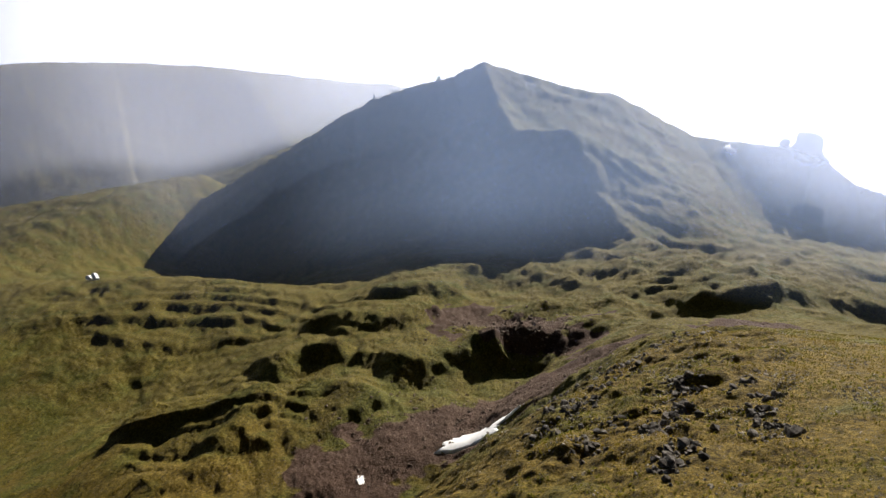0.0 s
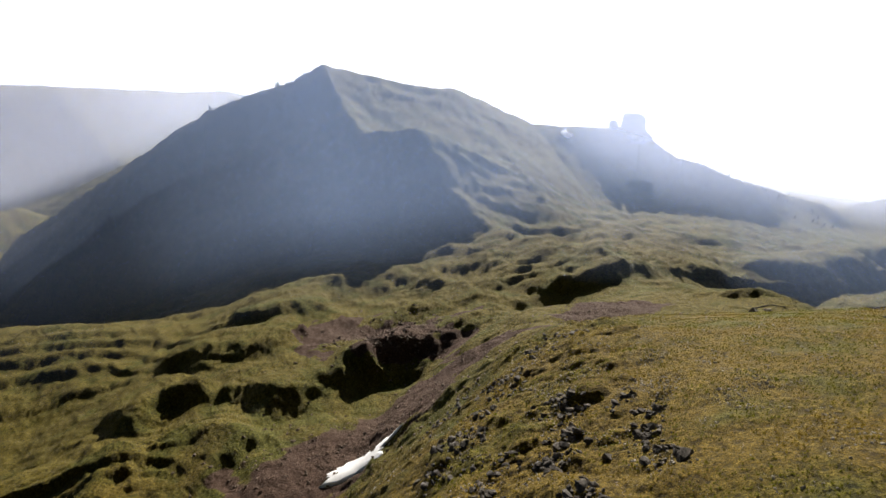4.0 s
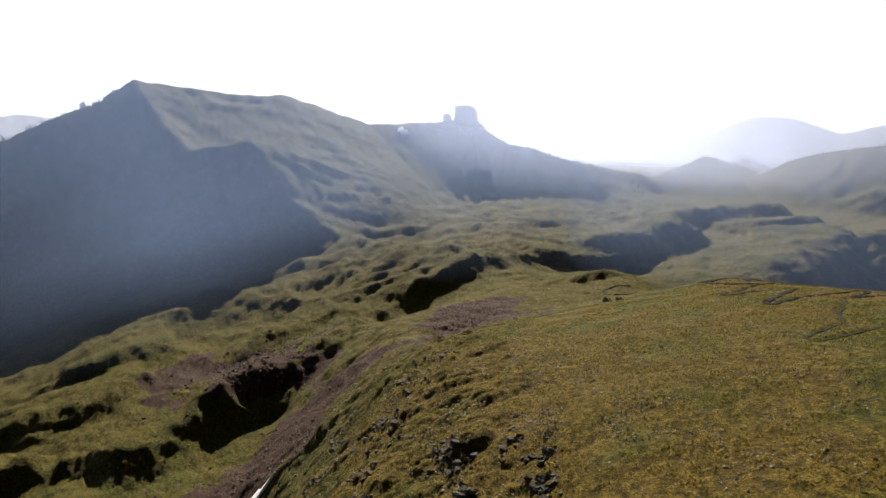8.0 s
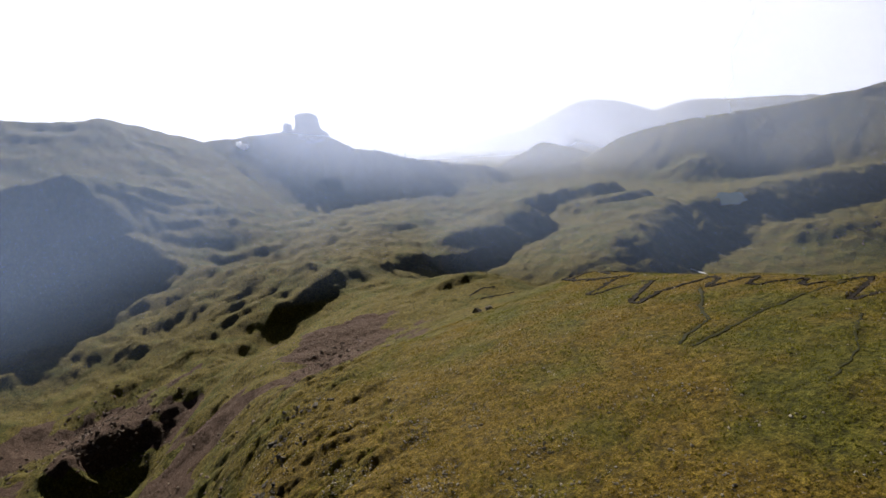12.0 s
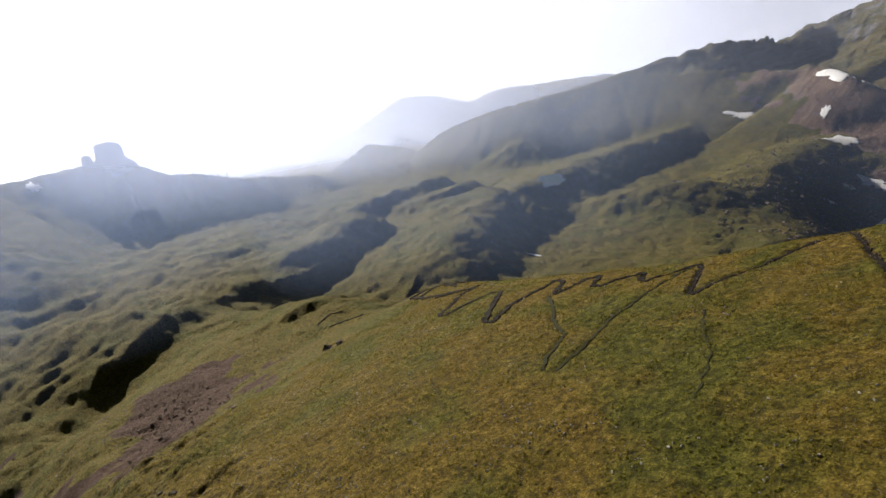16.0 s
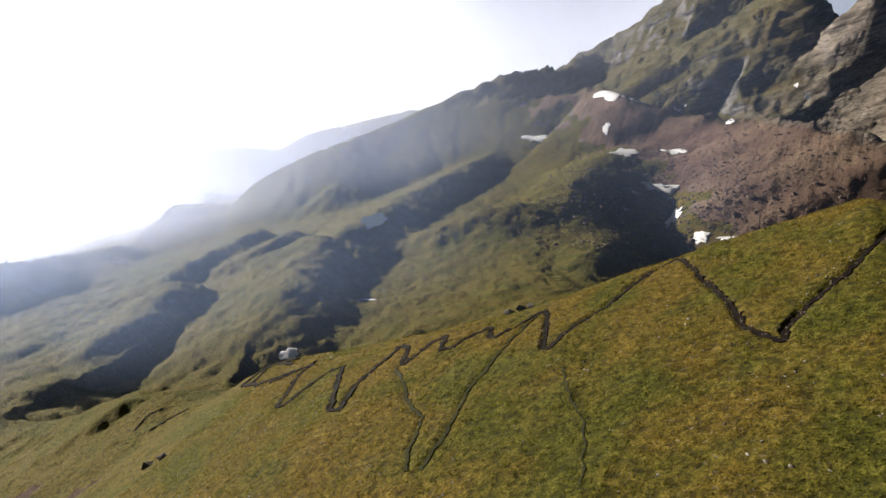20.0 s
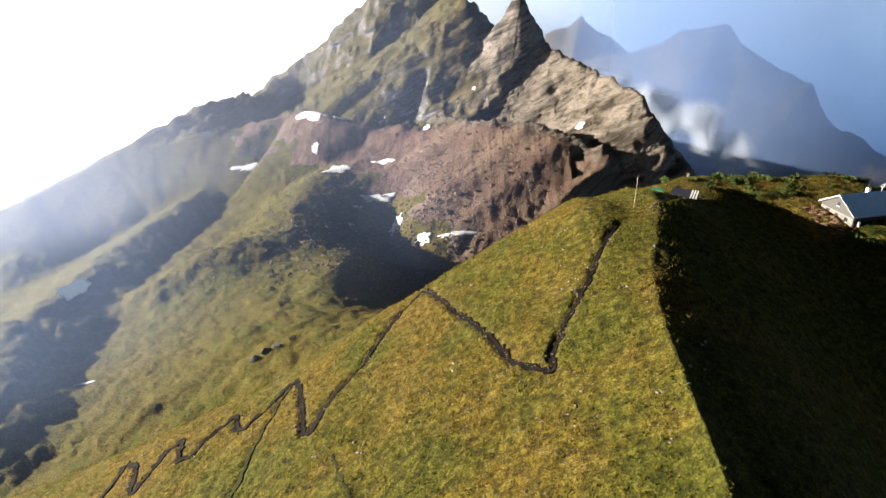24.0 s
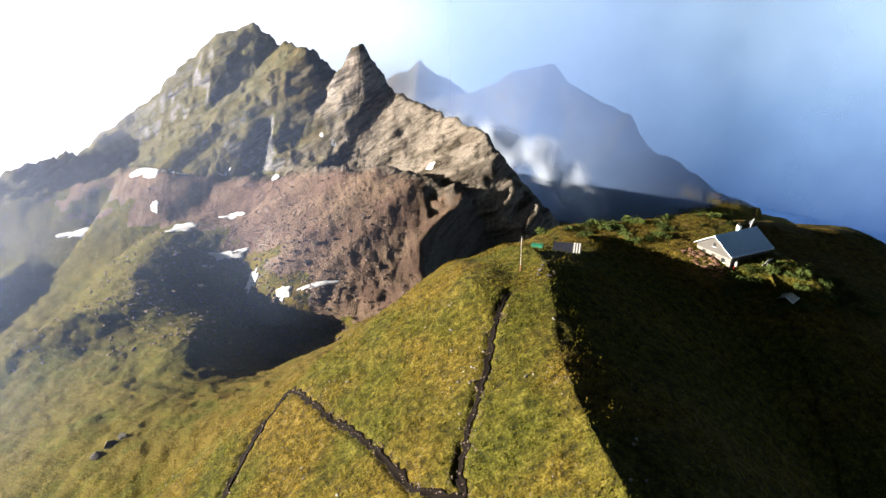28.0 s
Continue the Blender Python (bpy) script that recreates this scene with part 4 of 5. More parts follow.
# ---- the rock tower on the far ridge ----
def displaced_rock(name, cx, cy, base, wide, deep, high, seed, lean=0.0):
    """A craggy block: a stack of rings whose outline is broken by noise."""
    rings, spokes = 30, 52
    a = np.arange(spokes) * 2 * math.pi / spokes
    verts = []
    for k in range(rings + 1):
        f = k / rings
        taper = np.interp(f, [0, 0.3, 0.55, 0.85, 0.95, 1.0], [1.9, 1.15, 1.0, 0.96, 0.82, 0.45])
        rough = 1 + 0.20 * fbm(np.cos(a) * 1.3 + seed, np.sin(a) * 1.3 + f * 0.6, 1.0, 4, seed) + 0.05 * np.sin(f * 26 + 3 * np.cos(a))
        verts.append(np.stack([cx + lean * f * high + wide * taper * rough * np.cos(a), cy + deep * taper * rough * np.sin(a), np.full(spokes, base + high * (f + 0.02 * np.sin(3 * f)))], axis=-1))
    top = verts[-1].mean(axis=0) + np.array([0, 0, high * 0.03])
    v = np.concatenate(verts + [top[None]])
    quads = [(k * spokes + i, k * spokes + (i + 1) % spokes, (k + 1) * spokes + (i + 1) % spokes, (k + 1) * spokes + i) for k in range(rings) for i in range(spokes)]
    me = bpy.data.meshes.new(name)
    last = rings * spokes
    me.from_pydata(v, [], quads + [(last + i, last + (i + 1) % spokes, len(v) - 1) for i in range(spokes)])
    return me


k = Nodes("cliff_rock")
flow = k.add("ShaderNodeMapping")
flow.inputs["Scale"].default_value = (0.05, 0.05, 0.30)
k.link(k.where(), flow.inputs["Vector"])
beds = k.noise(1.0, 6, 0.65, flow.outputs[0])
cliff_rock = k.finish(k.ramp(beds, (0.3, (0.05, 0.047, 0.044)), (0.5, (0.10, 0.095, 0.09)), (0.7, (0.16, 0.15, 0.14))), 0.92, k.bump(beds, 1.5, 0.8), spec=0.1)
tz = float(ground_at(-1174, 330)[0])
me = displaced_rock("rock_tower", -1174, 328, tz - 14, 22, 20, -421 - tz + 16, 3)
me.materials.append(cliff_rock)
tagged(new("rock_tower", me), "blunt grey rock tower standing on the far ridge", "rock tower")
me = displaced_rock("rock_pinnacle", -1176, 292, float(ground_at(-1176, 292)[0]) - 8, 9, 8, 24, 8)
me.materials.append(cliff_rock)
tagged(new("rock_pinnacle", me), "small grey pinnacle beside the rock tower", "rock tower")


# ---- bushes and trees ----
leaf_dark = plain("conifer_needles", (0.028, 0.042, 0.018), 0.9, grain=1.5, vary=0.4, spec=0.1)
leaf_green = plain("shrub_leaves", (0.055, 0.075, 0.018), 0.9, grain=3.0, vary=0.45, spec=0.1)
bark = plain("bark", (0.07, 0.05, 0.035), 0.95, grain=3.0)


def clump(bm, rng, centre, radius, count, leaf):
    for _ in range(count):
        d = Vector((rng.gauss(0, 1), rng.gauss(0, 1), rng.gauss(0, 0.8))).normalized() * radius * rng.uniform(0.45, 1.0)
        p = Vector(centre) + d
        u = Vector((rng.gauss(0, 1), rng.gauss(0, 1), rng.gauss(0, 1))).normalized() * leaf
        w = u.orthogonal().normalized() * leaf * 0.6
        bm.faces.new([bm.verts.new(p + q) for q in (u, w, -u, -w)])


def tree_meshes(seed, tall):
    rng = random.Random(seed)
    trunk = tube(bmesh.new(), (0, 0, -0.5), (0, 0, tall * 0.9), tall * 0.035, tall * 0.006, 6)
    for k in range(7):
        h, a = tall * (0.2 + 0.09 * k), rng.uniform(0, 6.3)
        tube(trunk, (0, 0, h), (math.cos(a) * tall * 0.2 * (1 - k / 9), math.sin(a) * tall * 0.2 * (1 - k / 9), h - 0.02 * tall), tall * 0.01, tall * 0.003, 4)
    crown = bmesh.new()
    for k in range(12):
        f = k / 11
        r = tall * 0.2 * (1 - f) + tall * 0.02
        for _ in range(3):
            a = rng.uniform(0, 6.3)
            clump(crown, rng, (math.cos(a) * r * 0.5, math.sin(a) * r * 0.5, tall * (0.16 + 0.82 * f)), r * rng.uniform(0.5, 0.9), 7, tall * 0.045)
    return trunk, crown


tree_kinds = []
for seed in range(3):
    trunk, crown = tree_meshes(seed, 9)
    spot = (-1010.0 + seed * 9, -300.0 - seed * 40)
    ob = empty("conifer", "dark wind-bent conifer on the mountain ridge", "tree", Matrix.Translation((*spot, float(ground_at(*spot)[0]))), "ridge trees")
    part("trunk", trunk, bark, ob)
    part("crown", crown, leaf_dark, ob)
    tree_kinds.append(ob)
rng = random.Random(21)
for _ in range(46):
    t = rng.random()
    x, y = -1030 + 52 * t + rng.gauss(0, 7), -245 - 180 * t + rng.gauss(0, 6)
    size = rng.uniform(0.5, 1.15)
    copy_thing(tree_kinds[rng.randrange(3)], Matrix.LocRotScale((x, y, float(ground_at(x, y)[0]) - 0.3), Euler((0, 0, rng.uniform(0, 6.3))), (size, size, size)))
for _ in range(70):
    # the hazy wood at the foot of the tower ridge and on the rim of the western slope
    if rng.random() < 0.5:
        x, y = rng.gauss(-1160, 60), rng.gauss(690, 50)
    else:
        x, y = rng.gauss(-1135, 12), rng.uniform(400, 620)
    size = rng.uniform(0.5, 1.3)
    copy_thing(tree_kinds[rng.randrange(3)], Matrix.LocRotScale((x, y, float(ground_at(x, y)[0]) - 0.3), Euler((0, 0, rng.uniform(0, 6.3))), (size, size, size)))


def shrub(seed, r):
    rng = random.Random(seed)
    bm = bmesh.new()
    for _ in range(9):
        clump(bm, rng, (rng.uniform(-r, r) * 0.7, rng.uniform(-r, r) * 0.7, r * rng.uniform(0.2, 0.6)), r * rng.uniform(0.35, 0.6), 26, 0.13)
    return bm


shrubs = [part("shrub", shrub(40 + k, 1.0), leaf_green) for k in range(3)]
for k, ob in enumerate(shrubs):
    tagged(ob, "low leafy green alpine shrub on the slope by the hut", "shrub", "shrubs by the hut")
    ob.matrix_basis = Matrix.Translation((60 + k * 2, 150, float(ground_at(60 + k * 2, 150)[0])))
for _ in range(110):
    if rng.random() < 0.55:
        x, y = rng.uniform(50, 78), rng.uniform(145, 158)
    else:
        x, y = rng.uniform(24, 72), rng.uniform(172, 188)
    s = rng.uniform(0.7, 1.9)
    copy_thing(shrubs[rng.randrange(3)], Matrix.LocRotScale((x, y, float(ground_at(x, y)[0]) - 0.1), Euler((0, 0, rng.uniform(0, 6.3))), (s, s, s * 0.8)))


# ---- grass tufts on the near hill ----
def tufts():
    rng = np.random.default_rng(9)
    x, y = rng.uniform(-150, 70, 90000), rng.uniform(-20, 190, 90000)
    keep = (perlin(x / 9, y / 9, 33) + 0.5 * perlin(x / 2.5, y / 2.5, 34) > -0.25) & (y > -20 - 0.2 * x) & (np.hypot(x - 58, y - 163) > 11)
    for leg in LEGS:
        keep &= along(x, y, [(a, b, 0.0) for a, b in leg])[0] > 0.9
    x, y = x[keep], y[keep]
    z = ground_at(x, y)
    count = len(x)
    size = rng.uniform(0.12, 0.42, count)
    verts, faces = [], []
    for blade in range(3):
        a = rng.uniform(0, 6.3, count)
        lean = rng.uniform(-0.5, 0.5, (count, 2)) * size[:, None]
        w = 0.35 * size
        p0 = np.stack([x + w * np.cos(a), y + w * np.sin(a), z - 0.08], axis=-1)
        p1 = np.stack([x - w * np.cos(a), y - w * np.sin(a), z - 0.08], axis=-1)
        p2 = np.stack([x + lean[:, 0], y + lean[:, 1], z + size], axis=-1)
        verts.append(np.stack([p0, p1, p2], axis=1).reshape(-1, 3))
    v = np.concatenate(verts)
    me = mesh_from("grass", v, np.arange(len(v)).reshape(-1, 3))
    k = Nodes("grass_blades")
    tone = k.add("ShaderNodeNewGeometry").outputs["Random Per Island"]
    wide = k.noise(0.05, 5)
    c = k.mix(k.step(wide, 0.42, 0.62), k.ramp(tone, (0.0, (0.08, 0.085, 0.010)), (1.0, (0.17, 0.16, 0.022))), k.ramp(tone, (0.0, (0.12, 0.09, 0.012)), (1.0, (0.24, 0.17, 0.03))))
    thin, both = k.add("ShaderNodeBsdfTranslucent"), k.add("ShaderNodeMixShader", Fac=0.5)
    k.link(c, thin.inputs[0])
    k.finish(c, 0.9, spec=0.1)
    k.link(k.bsdf.outputs[0], both.inputs[1])
    k.link(thin.outputs[0], both.inputs[2])
    k.link(both.outputs[0], k.out.inputs[0])
    me.materials.append(k.mat)
    tagged(new("grass", me), "yellow-green tufts of mountain grass", "grass", kind="stuff")


tufts()

# ---- the hut ----
HUT_Z = float(min(ground_at([55, 66, 57, 68], [164, 167, 159, 162])))
HUT = Matrix.Translation((54.93, 163.76, -55.12)) @ Matrix.Rotation(radians(15.35), 4, "Z")
W, EAVE, TOP, LONG = 4.35, 2.9, 5.55, 10.9


def wall_material():
    k = Nodes("rubble_wall")
    cell = k.add("ShaderNodeTexVoronoi", Scale=2.6, Randomness=1.0)
    k.link(k.where(), cell.inputs["Vector"])
    tone = k.noise(2.0, 4)
    c = k.ramp(tone, (0.3, (0.07, 0.06, 0.05)), (0.5, (0.14, 0.125, 0.108)), (0.7, (0.26, 0.245, 0.22)))
    c = k.mix(k.step(cell.outputs["Distance"], 0.30, 0.48), c, (0.19, 0.18, 0.165))
    return k.finish(c, 0.95, k.bump(cell.outputs["Distance"], 0.06, 0.6), spec=0.1)


white_wall = wall_material()
cladding = plain("grey_cladding", (0.075, 0.07, 0.066), 0.8, grain=3.0, vary=0.2)
white_paint = plain("white_paint", (0.78, 0.78, 0.76), 0.6, grain=5.0, vary=0.12)
dark_wood = plain("dark_wood", (0.055, 0.040, 0.030), 0.8, grain=4.0)
# roof base colour lightened and blued to paint in the reflected sky
sky_tinted_metal = plain("sky_tinted_roof_metal", (0.52, 0.72, 0.95), 0.4, 0.0, grain=1.2, vary=0.15, bump=0.004, spec=0.5)
glass = Nodes("window_glass").finish((0.03, 0.035, 0.04), 0.08, spec=0.6)
hut = empty("mountain_hut", "stone mountain hut with white walls and blue metal roof", "hut", HUT)


def arch_outline(x, y0, z0, wide, tall):
    pts = [(x, y0 - wide / 2, z0), (x, y0 + wide / 2, z0), (x, y0 + wide / 2, z0 + tall * 0.75)]
    pts += [(x, y0 + wide / 2 * math.cos(a), z0 + tall * 0.75 + tall * 0.25 * math.sin(a)) for a in (0.5, 1.05, math.pi / 2, 2.1, 2.64)]
    return pts + [(x, y0 - wide / 2, z0 + tall * 0.75)]


def cut_panel(y0, y1, z0, z1, x0, x1, holes):
    """A wall panel between two heights, cut into pieces round its openings."""
    bm = bmesh.new()
    at = y0
    for a, b, lo, hi in sorted(holes):
        box(bm, x0, at, z0, x1, a, z1)
        if lo > z0:
            box(bm, x0, a, z0, x1, b, lo)
        if hi < z1:
            box(bm, x0, a, hi, x1, b, z1)
        at = b
    box(bm, x0, at, z0, x1, y1, z1)
    return bm


# front gable: stone below, cladding above; in the hut's frame +x runs into the house, +y to the far side
openings = [(-0.55, 0.45, -0.3, 1.85), (-3.0, -2.0, 0.9, 1.8), (1.9, 2.9, 1.0, 1.9)]
part("front_wall", cut_panel(-W, W, -1.2, 2.2, 0, 0.45, openings), white_wall, hut, "rough whitewashed rubble wall")
gable = prism(bmesh.new(), [(0.02, -W, 2.2), (0.02, W, 2.2), (0.02, W, EAVE), (0.02, 0, TOP), (0.02, -W, EAVE)], (0.4, 0, 0))
part("gable", gable, cladding, hut, "grey clad gable")
# this side takes darker grey stone, its shade put into the colour
part("side_wall", box(bmesh.new(), 0.45, -W, -1.6, LONG, -W + 0.45, EAVE), grey_stone, hut, "rubble wall greyed to paint in its shade")
part("side_wall", box(bmesh.new(), 0.45, W - 0.45, -1.2, LONG, W, EAVE), white_wall, hut)
part("back_wall", prism(bmesh.new(), [(LONG - 0.4, -W + 0.45, -1.4), (LONG - 0.4, W - 0.45, -1.4), (LONG - 0.4, W - 0.45, EAVE), (LONG - 0.4, 0, TOP), (LONG - 0.4, -W + 0.45, EAVE)], (0.4, 0, 0)), white_wall, hut)
part("floor", box(bmesh.new(), 0.45, -W + 0.45, -1.2, LONG - 0.4, W - 0.45, -0.28), dark_wood, hut)
door = part("door", box(bmesh.new(), 0.18, -0.55, -0.3, 0.26, 0.45, 1.85, 0.01), dark_wood, hut, "dark wooden door")
part("door_handle", tube(bmesh.new(), (0.14, 0.28, 0.75), (0.14, 0.42, 0.75), 0.02, 0.02, 6), white_paint, door)
for a, b, lo, hi in openings[1:] + [(-0.3, 0.3, 3.35, 4.15)]:
    win = part("window", box(bmesh.new(), 0.10 if lo < 3 else -0.02, a, lo, 0.16 if lo < 3 else 0.03, b, hi), dark_wood, hut, "small dark window")
    x = 0.07 if lo < 3 else -0.05
    for y0, y1 in ((a + 0.05, (a + b) / 2 - 0.03), ((a + b) / 2 + 0.03, b - 0.05)):
        part("pane", box(bmesh.new(), x, y0, lo + 0.05, x + 0.03, y1, hi - 0.05), glass, win)
    part("sill", box(bmesh.new(), x - 0.12, a - 0.08, lo - 0.09, x + 0.12, b + 0.08, lo), white_paint, win, "white window sill")
slope = math.hypot(W + 0.35, TOP - EAVE)
for side in (-1, 1):
    run, drop = (W + 0.45), (TOP - EAVE) * (W + 0.45) / W
    plate = bmesh.new()
    prism(plate, [(-0.45, 0, TOP + 0.16), (-0.45, side * run, TOP + 0.16 - drop), (-0.45, side * run, TOP + 0.06 - drop), (-0.45, 0, TOP + 0.04)], (LONG + 0.9, 0, 0))
    roof = part("roof", plate, sky_tinted_metal, hut, "ribbed metal roof with the sky's reflection painted blue")
    for kx in range(27):
        x = -0.42 + kx * (LONG + 0.8) / 26
        rib = prism(bmesh.new(), [(x, 0, TOP + 0.16), (x, side * run, TOP + 0.16 - drop), (x, side * run, TOP + 0.21 - drop), (x, 0, TOP + 0.21)], (0.05, 0, 0))
        part("seam", rib, sky_tinted_metal, roof)
    verge = prism(bmesh.new(), [(-0.52, 0, TOP + 0.22), (-0.52, side * (run + 0.02), TOP + 0.22 - drop), (-0.52, side * (run + 0.02), TOP + 0.08 - drop), (-0.52, 0, TOP + 0.08)], (0.06, 0, 0))
    part("verge_board", verge, white_paint, hut, "white verge board")
    part("gutter", tube(bmesh.new(), (-0.4, side * (run + 0.06), TOP - drop - 0.02), (LONG + 0.4, side * (run + 0.06), TOP - drop - 0.02), 0.07, 0.07, 8), plain("zinc", (0.35, 0.36, 0.38), 0.4, 0.8), hut)
part("ridge_cap", prism(bmesh.new(), [(-0.46, -0.25, TOP + 0.11), (-0.46, 0.25, TOP + 0.11), (-0.46, 0, TOP + 0.27)], (LONG + 0.92, 0, 0)), sky_tinted_metal, hut)
chimney = part("chimney", box(bmesh.new(), 6.6, 0.35, TOP - 0.8, 7.3, 1.05, TOP + 0.95, 0.03), white_paint, hut, "whitewashed chimney")
part("chimney_cap", box(bmesh.new(), 6.5, 0.25, TOP + 0.95, 7.4, 1.15, TOP + 1.07, 0.02), dark_wood, chimney)
part("chimney_pot", tube(bmesh.new(), (6.95, 0.7, TOP + 1.05), (6.95, 0.7, TOP + 1.6), 0.16, 0.13, 10), dark_wood, chimney, "dark metal chimney pot")
mast = part("aerial_mast", tube(bmesh.new(), (10.2, 0.6, TOP - 0.3), (10.2, 0.6, TOP + 1.2), 0.05, 0.05, 6), white_paint, hut)
for a, b in (((9.5, 0.6, TOP + 1.0), (11.0, 0.6, TOP + 1.75)), ((11.0, 0.6, TOP + 1.75), (10.3, 0.6, TOP + 0.65)), ((10.3, 0.6, TOP + 0.65), (9.5, 0.6, TOP + 1.0))):
    part("aerial_arm", tube(bmesh.new(), a, b, 0.06, 0.06, 6), white_paint, mast, "white aerial frame")
for x, y in ((1.2, -W - 0.35),):
    barrel = tagged(part("barrel", tube(bmesh.new(), (0, 0, 0), (0, 0, 1.0), 0.3, 0.28, 14), white_paint), "white plastic barrel by the shaded hut wall", "barrel")
    p = HUT @ Vector((x, y, 0))
    barrel.matrix_basis = Matrix.Translation((p.x, p.y, float(ground_at(p.x, p.y)[0]) - 0.05))
    red = tagged(part("bucket", tube(bmesh.new(), (0, 0, 0), (0, 0, 0.38), 0.18, 0.23, 12), plain("red_plastic", (0.5, 0.05, 0.03), 0.5)), "red plastic bucket beside the white barrel", "bucket")
    p = HUT @ Vector((x - 0.75, y - 0.2, 0))
    red.matrix_basis = Matrix.Translation((p.x, p.y, float(ground_at(p.x, p.y)[0]) - 0.03))
# forecourt of flat brown stones
slab_mat = stone_material("terrace_stone", (0.12, 0.06, 0.04), (0.26, 0.15, 0.10), (0.40, 0.28, 0.20), 1.2)
slab_shapes = [rock_mesh(60 + k, 0.3, 14) for k in range(4)]
for me in slab_shapes:
    me.materials.append(slab_mat)
rng = random.Random(31)
for _ in range(95):
    p = HUT @ Vector((rng.uniform(-4.2, -0.6), rng.uniform(-5.0, 4.5), 0))
    ob = new("paving_stone", slab_shapes[rng.randrange(4)])
    s = rng.uniform(0.25, 0.75)
    ob.matrix_basis = Matrix.LocRotScale((p.x, p.y, float(ground_at(p.x, p.y)[0]) + 0.08), Euler((rng.uniform(-0.15, 0.15), rng.uniform(-0.15, 0.15), rng.uniform(0, 6.3))), (s, s, s * 0.8))
    tagged(ob, "reddish brown flat stone in front of the hut", "paving stone", "forecourt stones")


# ---- small things round the hut and on the knoll ----
def on_ground(x, y, turn=0.0, tilt=0.0):
    return Matrix.Translation((x, y, float(ground_at(x, y)[0]))) @ Matrix.Rotation(turn, 4, "Z") @ Matrix.Rotation(tilt, 4, "X")


panel = empty("solar_panel", "tilted blue solar panel on a metal stand in the grass", "solar panel", on_ground(62.3, 157.2, radians(200)))
tilt = Matrix.Translation((0, 0, 0.85)) @ Matrix.Rotation(radians(55), 4, "X")
part("frame", box(bmesh.new(), -0.75, -1.0, -0.03, 0.75, 1.0, 0.03, 0.01, tilt), plain("panel_metal", (0.55, 0.56, 0.58), 0.4, 0.8), panel)
for i in range(3):
    for j in range(4):
        part("cell", box(bmesh.new(), -0.7 + i * 0.47, -0.95 + j * 0.48, 0.032, -0.26 + i * 0.47, -0.5 + j * 0.48, 0.04, 0, tilt), plain("panel_cell", (0.02, 0.035, 0.11), 0.2, spec=0.6) if i + j == 0 else bpy.data.materials["panel_cell"], panel)
for x in (-0.6, 0.6):
    part("leg", tube(bmesh.new(), (x, 0.35, -0.2), (x, 0.25, 1.2), 0.03, 0.03, 6), bpy.data.materials["panel_metal"], panel)

tarp_z = float(ground_at(61, 149)[0])
sheet = bmesh.new()
grid = [[(-1.9 + 3.8 * i / 8, -1.5 + 3.0 * j / 8) for i in range(9)] for j in range(9)]
vs = [[sheet.verts.new((x, y, 1.35 - 0.5 * abs(y) - 0.25 * (x + 1.9) / 3.8 + 0.07 * math.sin(3 * x + 2 * y))) for x, y in row] for row in grid]
for j in range(8):
    for i in range(8):
        sheet.faces.new((vs[j][i], vs[j][i + 1], vs[j + 1][i + 1], vs[j + 1][i]))
bmesh.ops.solidify(sheet, geom=sheet.faces, thickness=0.04)
shelter = empty("canvas_shelter", "white canvas sheet stretched over low posts on the slope", "shelter", on_ground(61, 148.5, radians(35)))
part("canvas", sheet, white_paint, shelter, "white canvas", True)
for x, y, h in ((-1.8, 0, 1.3), (1.8, 0, 1.05), (-1.8, -1.4, 0.6), (-1.8, 1.4, 0.6), (1.8, 1.4, 0.4), (1.8, -1.4, 0.4)):
    part("post", tube(bmesh.new(), (x, y, -0.4), (x, y, h), 0.05, 0.04, 6), dark_wood, shelter)

rod_mat = plain("weathered_pole", (0.42, 0.36, 0.30), 0.8, grain=5.0)
pole = empty("marker_pole", "tall thin weathered pole standing on the hilltop", "pole", on_ground(10.6, 150.5))
part("shaft", tube(bmesh.new(), (0, 0, -0.4), (0.05, 0, 6.2), 0.075, 0.045, 8), rod_mat, pole)
part("foot", tube(bmesh.new(), (0, 0, -0.3), (0, 0, 1.1), 0.11, 0.09, 8), plain("red_foot", (0.30, 0.14, 0.09), 0.8), pole, "reddish wooden foot")

store = empty("shed", "low dark stone shed with white battens on its roof", "shed", on_ground(24, 163.5, radians(-24)))
part("wall", box(bmesh.new(), -2.6, -1.6, -0.8, 2.2, 1.6, 0.6, 0.05), grey_stone, store)
shed_roof = part("roof", prism(bmesh.new(), [(-2.8, -1.9, 0.45), (-2.8, 1.9, 1.0), (-2.8, 1.9, 1.1), (-2.8, -1.9, 0.55)], (5.3, 0, 0)), plain("dark_roofing", (0.03, 0.032, 0.05), 0.6), store, "dark roofing felt")
for i in range(3):
    x = 1.0 + 0.5 * i
    part("batten", prism(bmesh.new(), [(x, -1.9, 0.56), (x, 1.9, 1.11), (x, 1.9, 1.17), (x, -1.9, 0.62)], (0.3, 0, 0)), white_paint, shed_roof, "white batten")
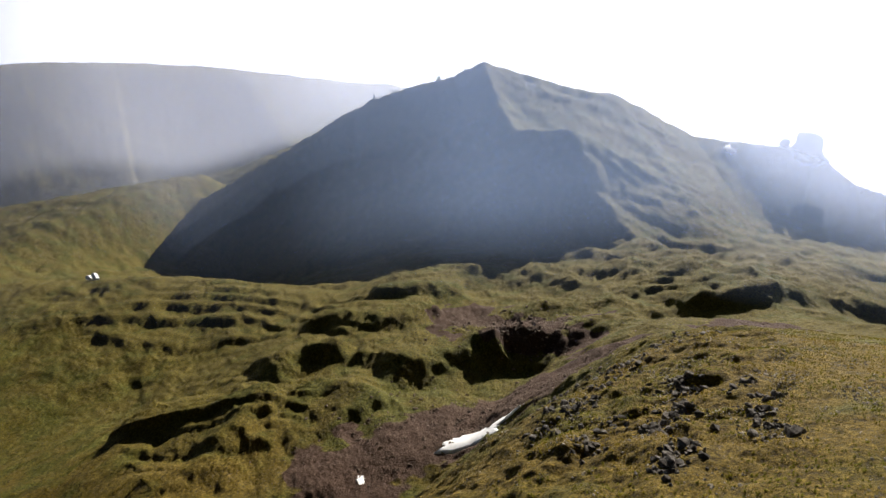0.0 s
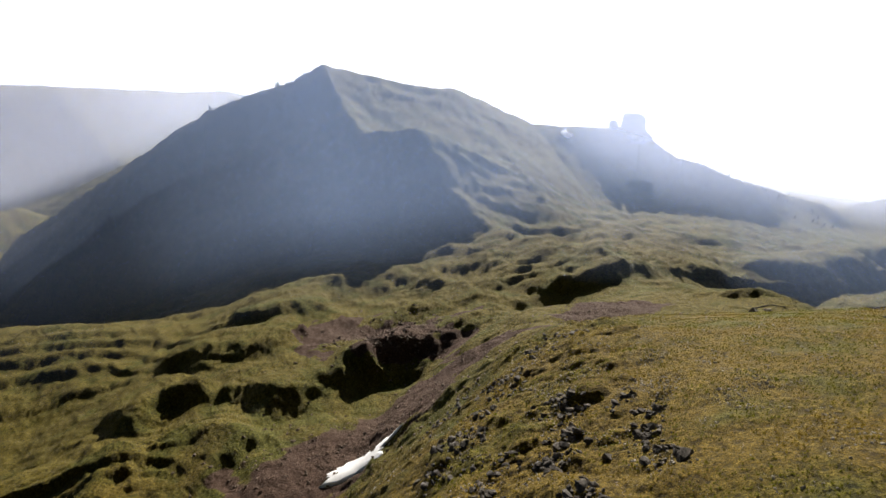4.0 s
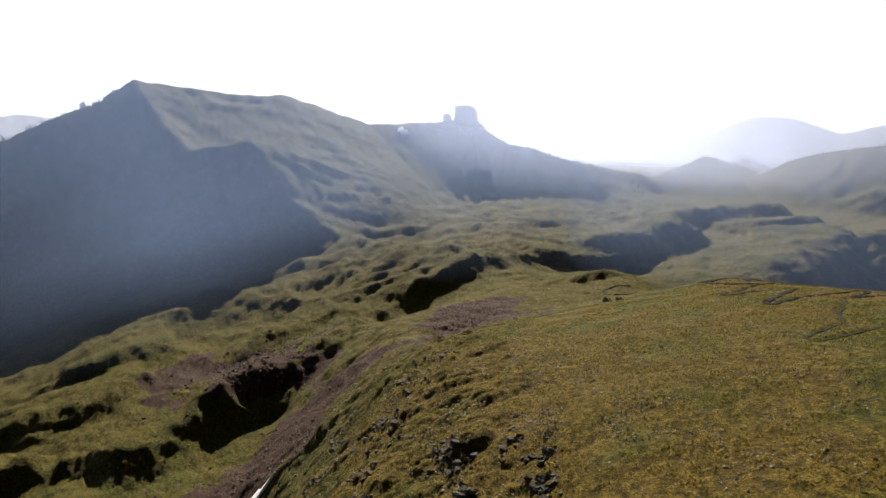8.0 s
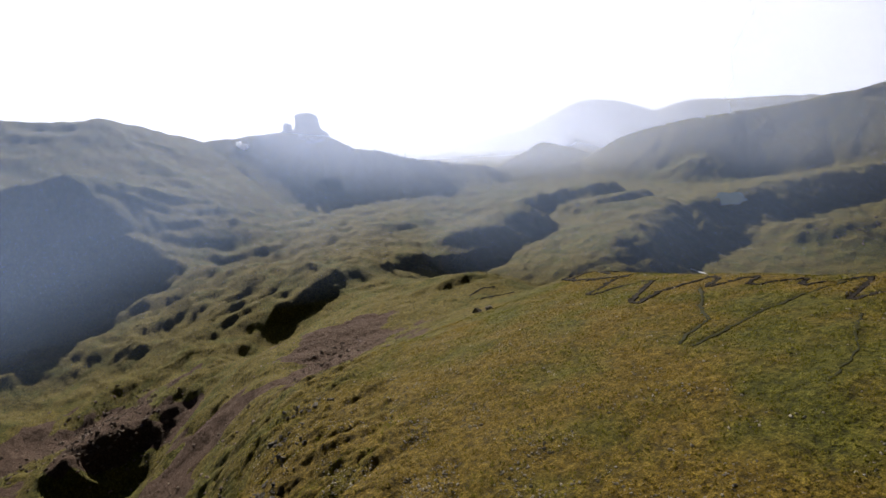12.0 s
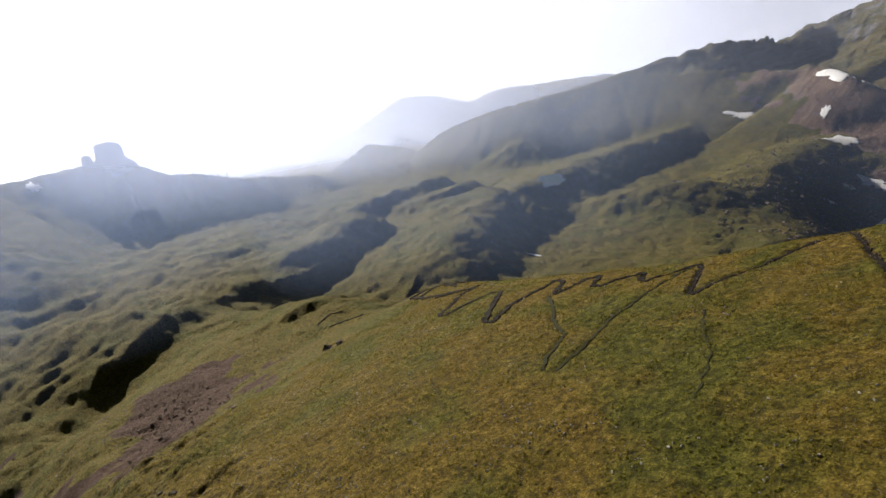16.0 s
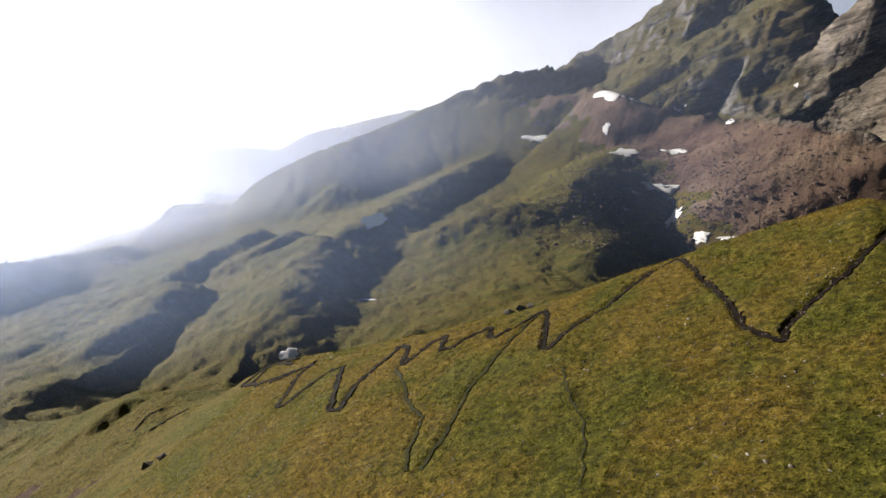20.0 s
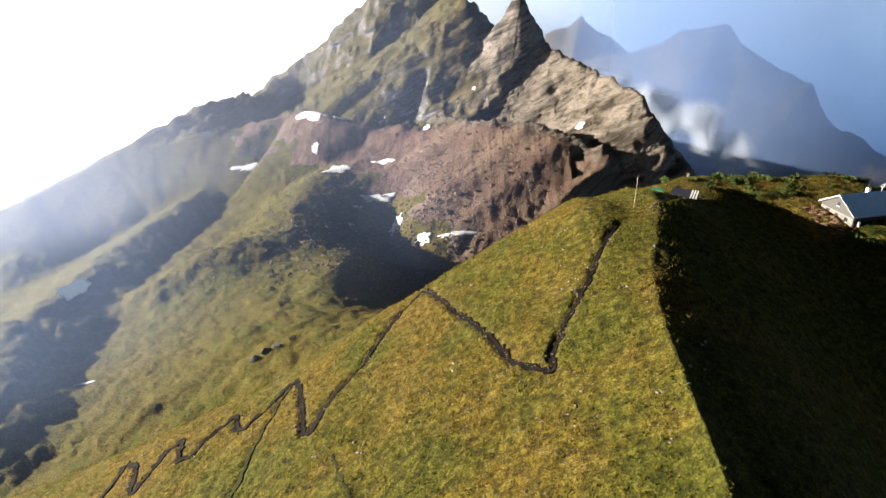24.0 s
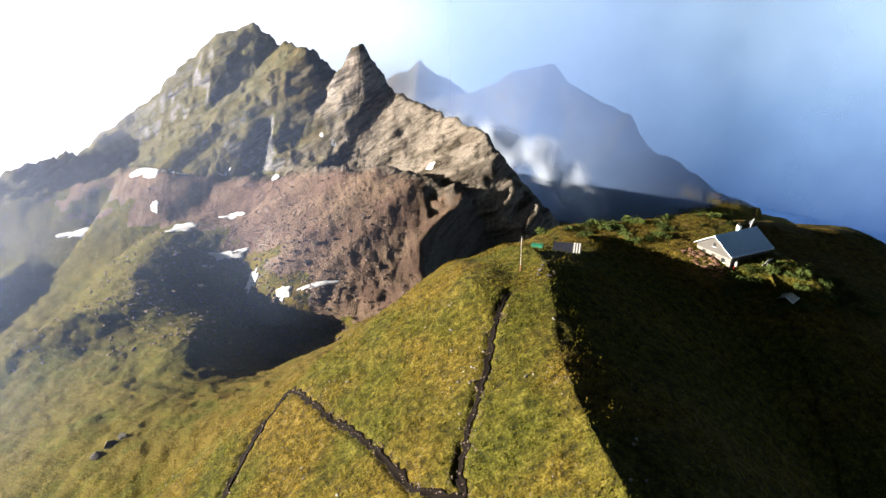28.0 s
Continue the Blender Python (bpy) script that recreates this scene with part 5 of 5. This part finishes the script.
green = empty("water_tank", "small green covered tank beside the shed", "tank", on_ground(19.6, 168.5, radians(-24)))
part("base", box(bmesh.new(), -0.9, -0.8, -0.6, 0.9, 0.8, 0.5, 0.08), grey_stone, green)
part("cover", prism(bmesh.new(), [(-1.1, -1.0, 0.5), (-1.1, 1.0, 0.5), (-1.1, 0.6, 0.95), (-1.1, -0.6, 0.95)], (2.2, 0, 0)), plain("green_cover", (0.03, 0.22, 0.13), 0.5), green, "green cover")
for x, y, s in ((13.2, 147.5, 0.7), (14.0, 149.0, 0.5), (12.3, 146.2, 0.45), (15.0, 146.5, 0.6), (16.0, 148.2, 0.4), (13.6, 144.8, 0.5), (27.5, 160.5, 0.6)):
    boulder(rng, x, y, s, rock_shapes, "pale stone lying on the hilltop turf", "stones on the hilltop")



# ---- farm buildings far below in the green valley ----
def barn(x, y, turn, long, wide, roof_mat, label):
    ob = empty("farm_building", label, "farm building", on_ground(x, y, turn))
    part("wall", box(bmesh.new(), -long / 2, -wide / 2, -2.5, long / 2, wide / 2, 3.0), white_paint, ob)
    part("gable", prism(bmesh.new(), [(-long / 2 + 0.1, -wide / 2, 3.0), (-long / 2 + 0.1, wide / 2, 3.0), (-long / 2 + 0.1, 0, 4.6)], (long - 0.2, 0, 0)), white_paint, ob)
    for side in (-1, 1):
        part("roof", prism(bmesh.new(), [(-long / 2 - 0.5, 0, 5.0), (-long / 2 - 0.5, side * (wide / 2 + 0.6), 3.0), (-long / 2 - 0.5, side * (wide / 2 + 0.6), 2.8), (-long / 2 - 0.5, 0, 4.8)], (long + 1, 0, 0)), roof_mat, ob)
    part("door", box(bmesh.new(), -1.5, -wide / 2 - 0.08, -0.5, 1.5, -wide / 2 + 0.02, 2.4), dark_wood, ob)


pale_roof = plain("pale_sheet_roof", (0.55, 0.58, 0.62), 0.5, grain=1.0, vary=0.15)
barn(-420, -520, 0.9, 12, 5, pale_roof, "long white farm shed with pale sheet roof in the valley")
barn(-436, -546, 1.1, 8, 5, pale_roof, "white farm building beside the long valley shed")
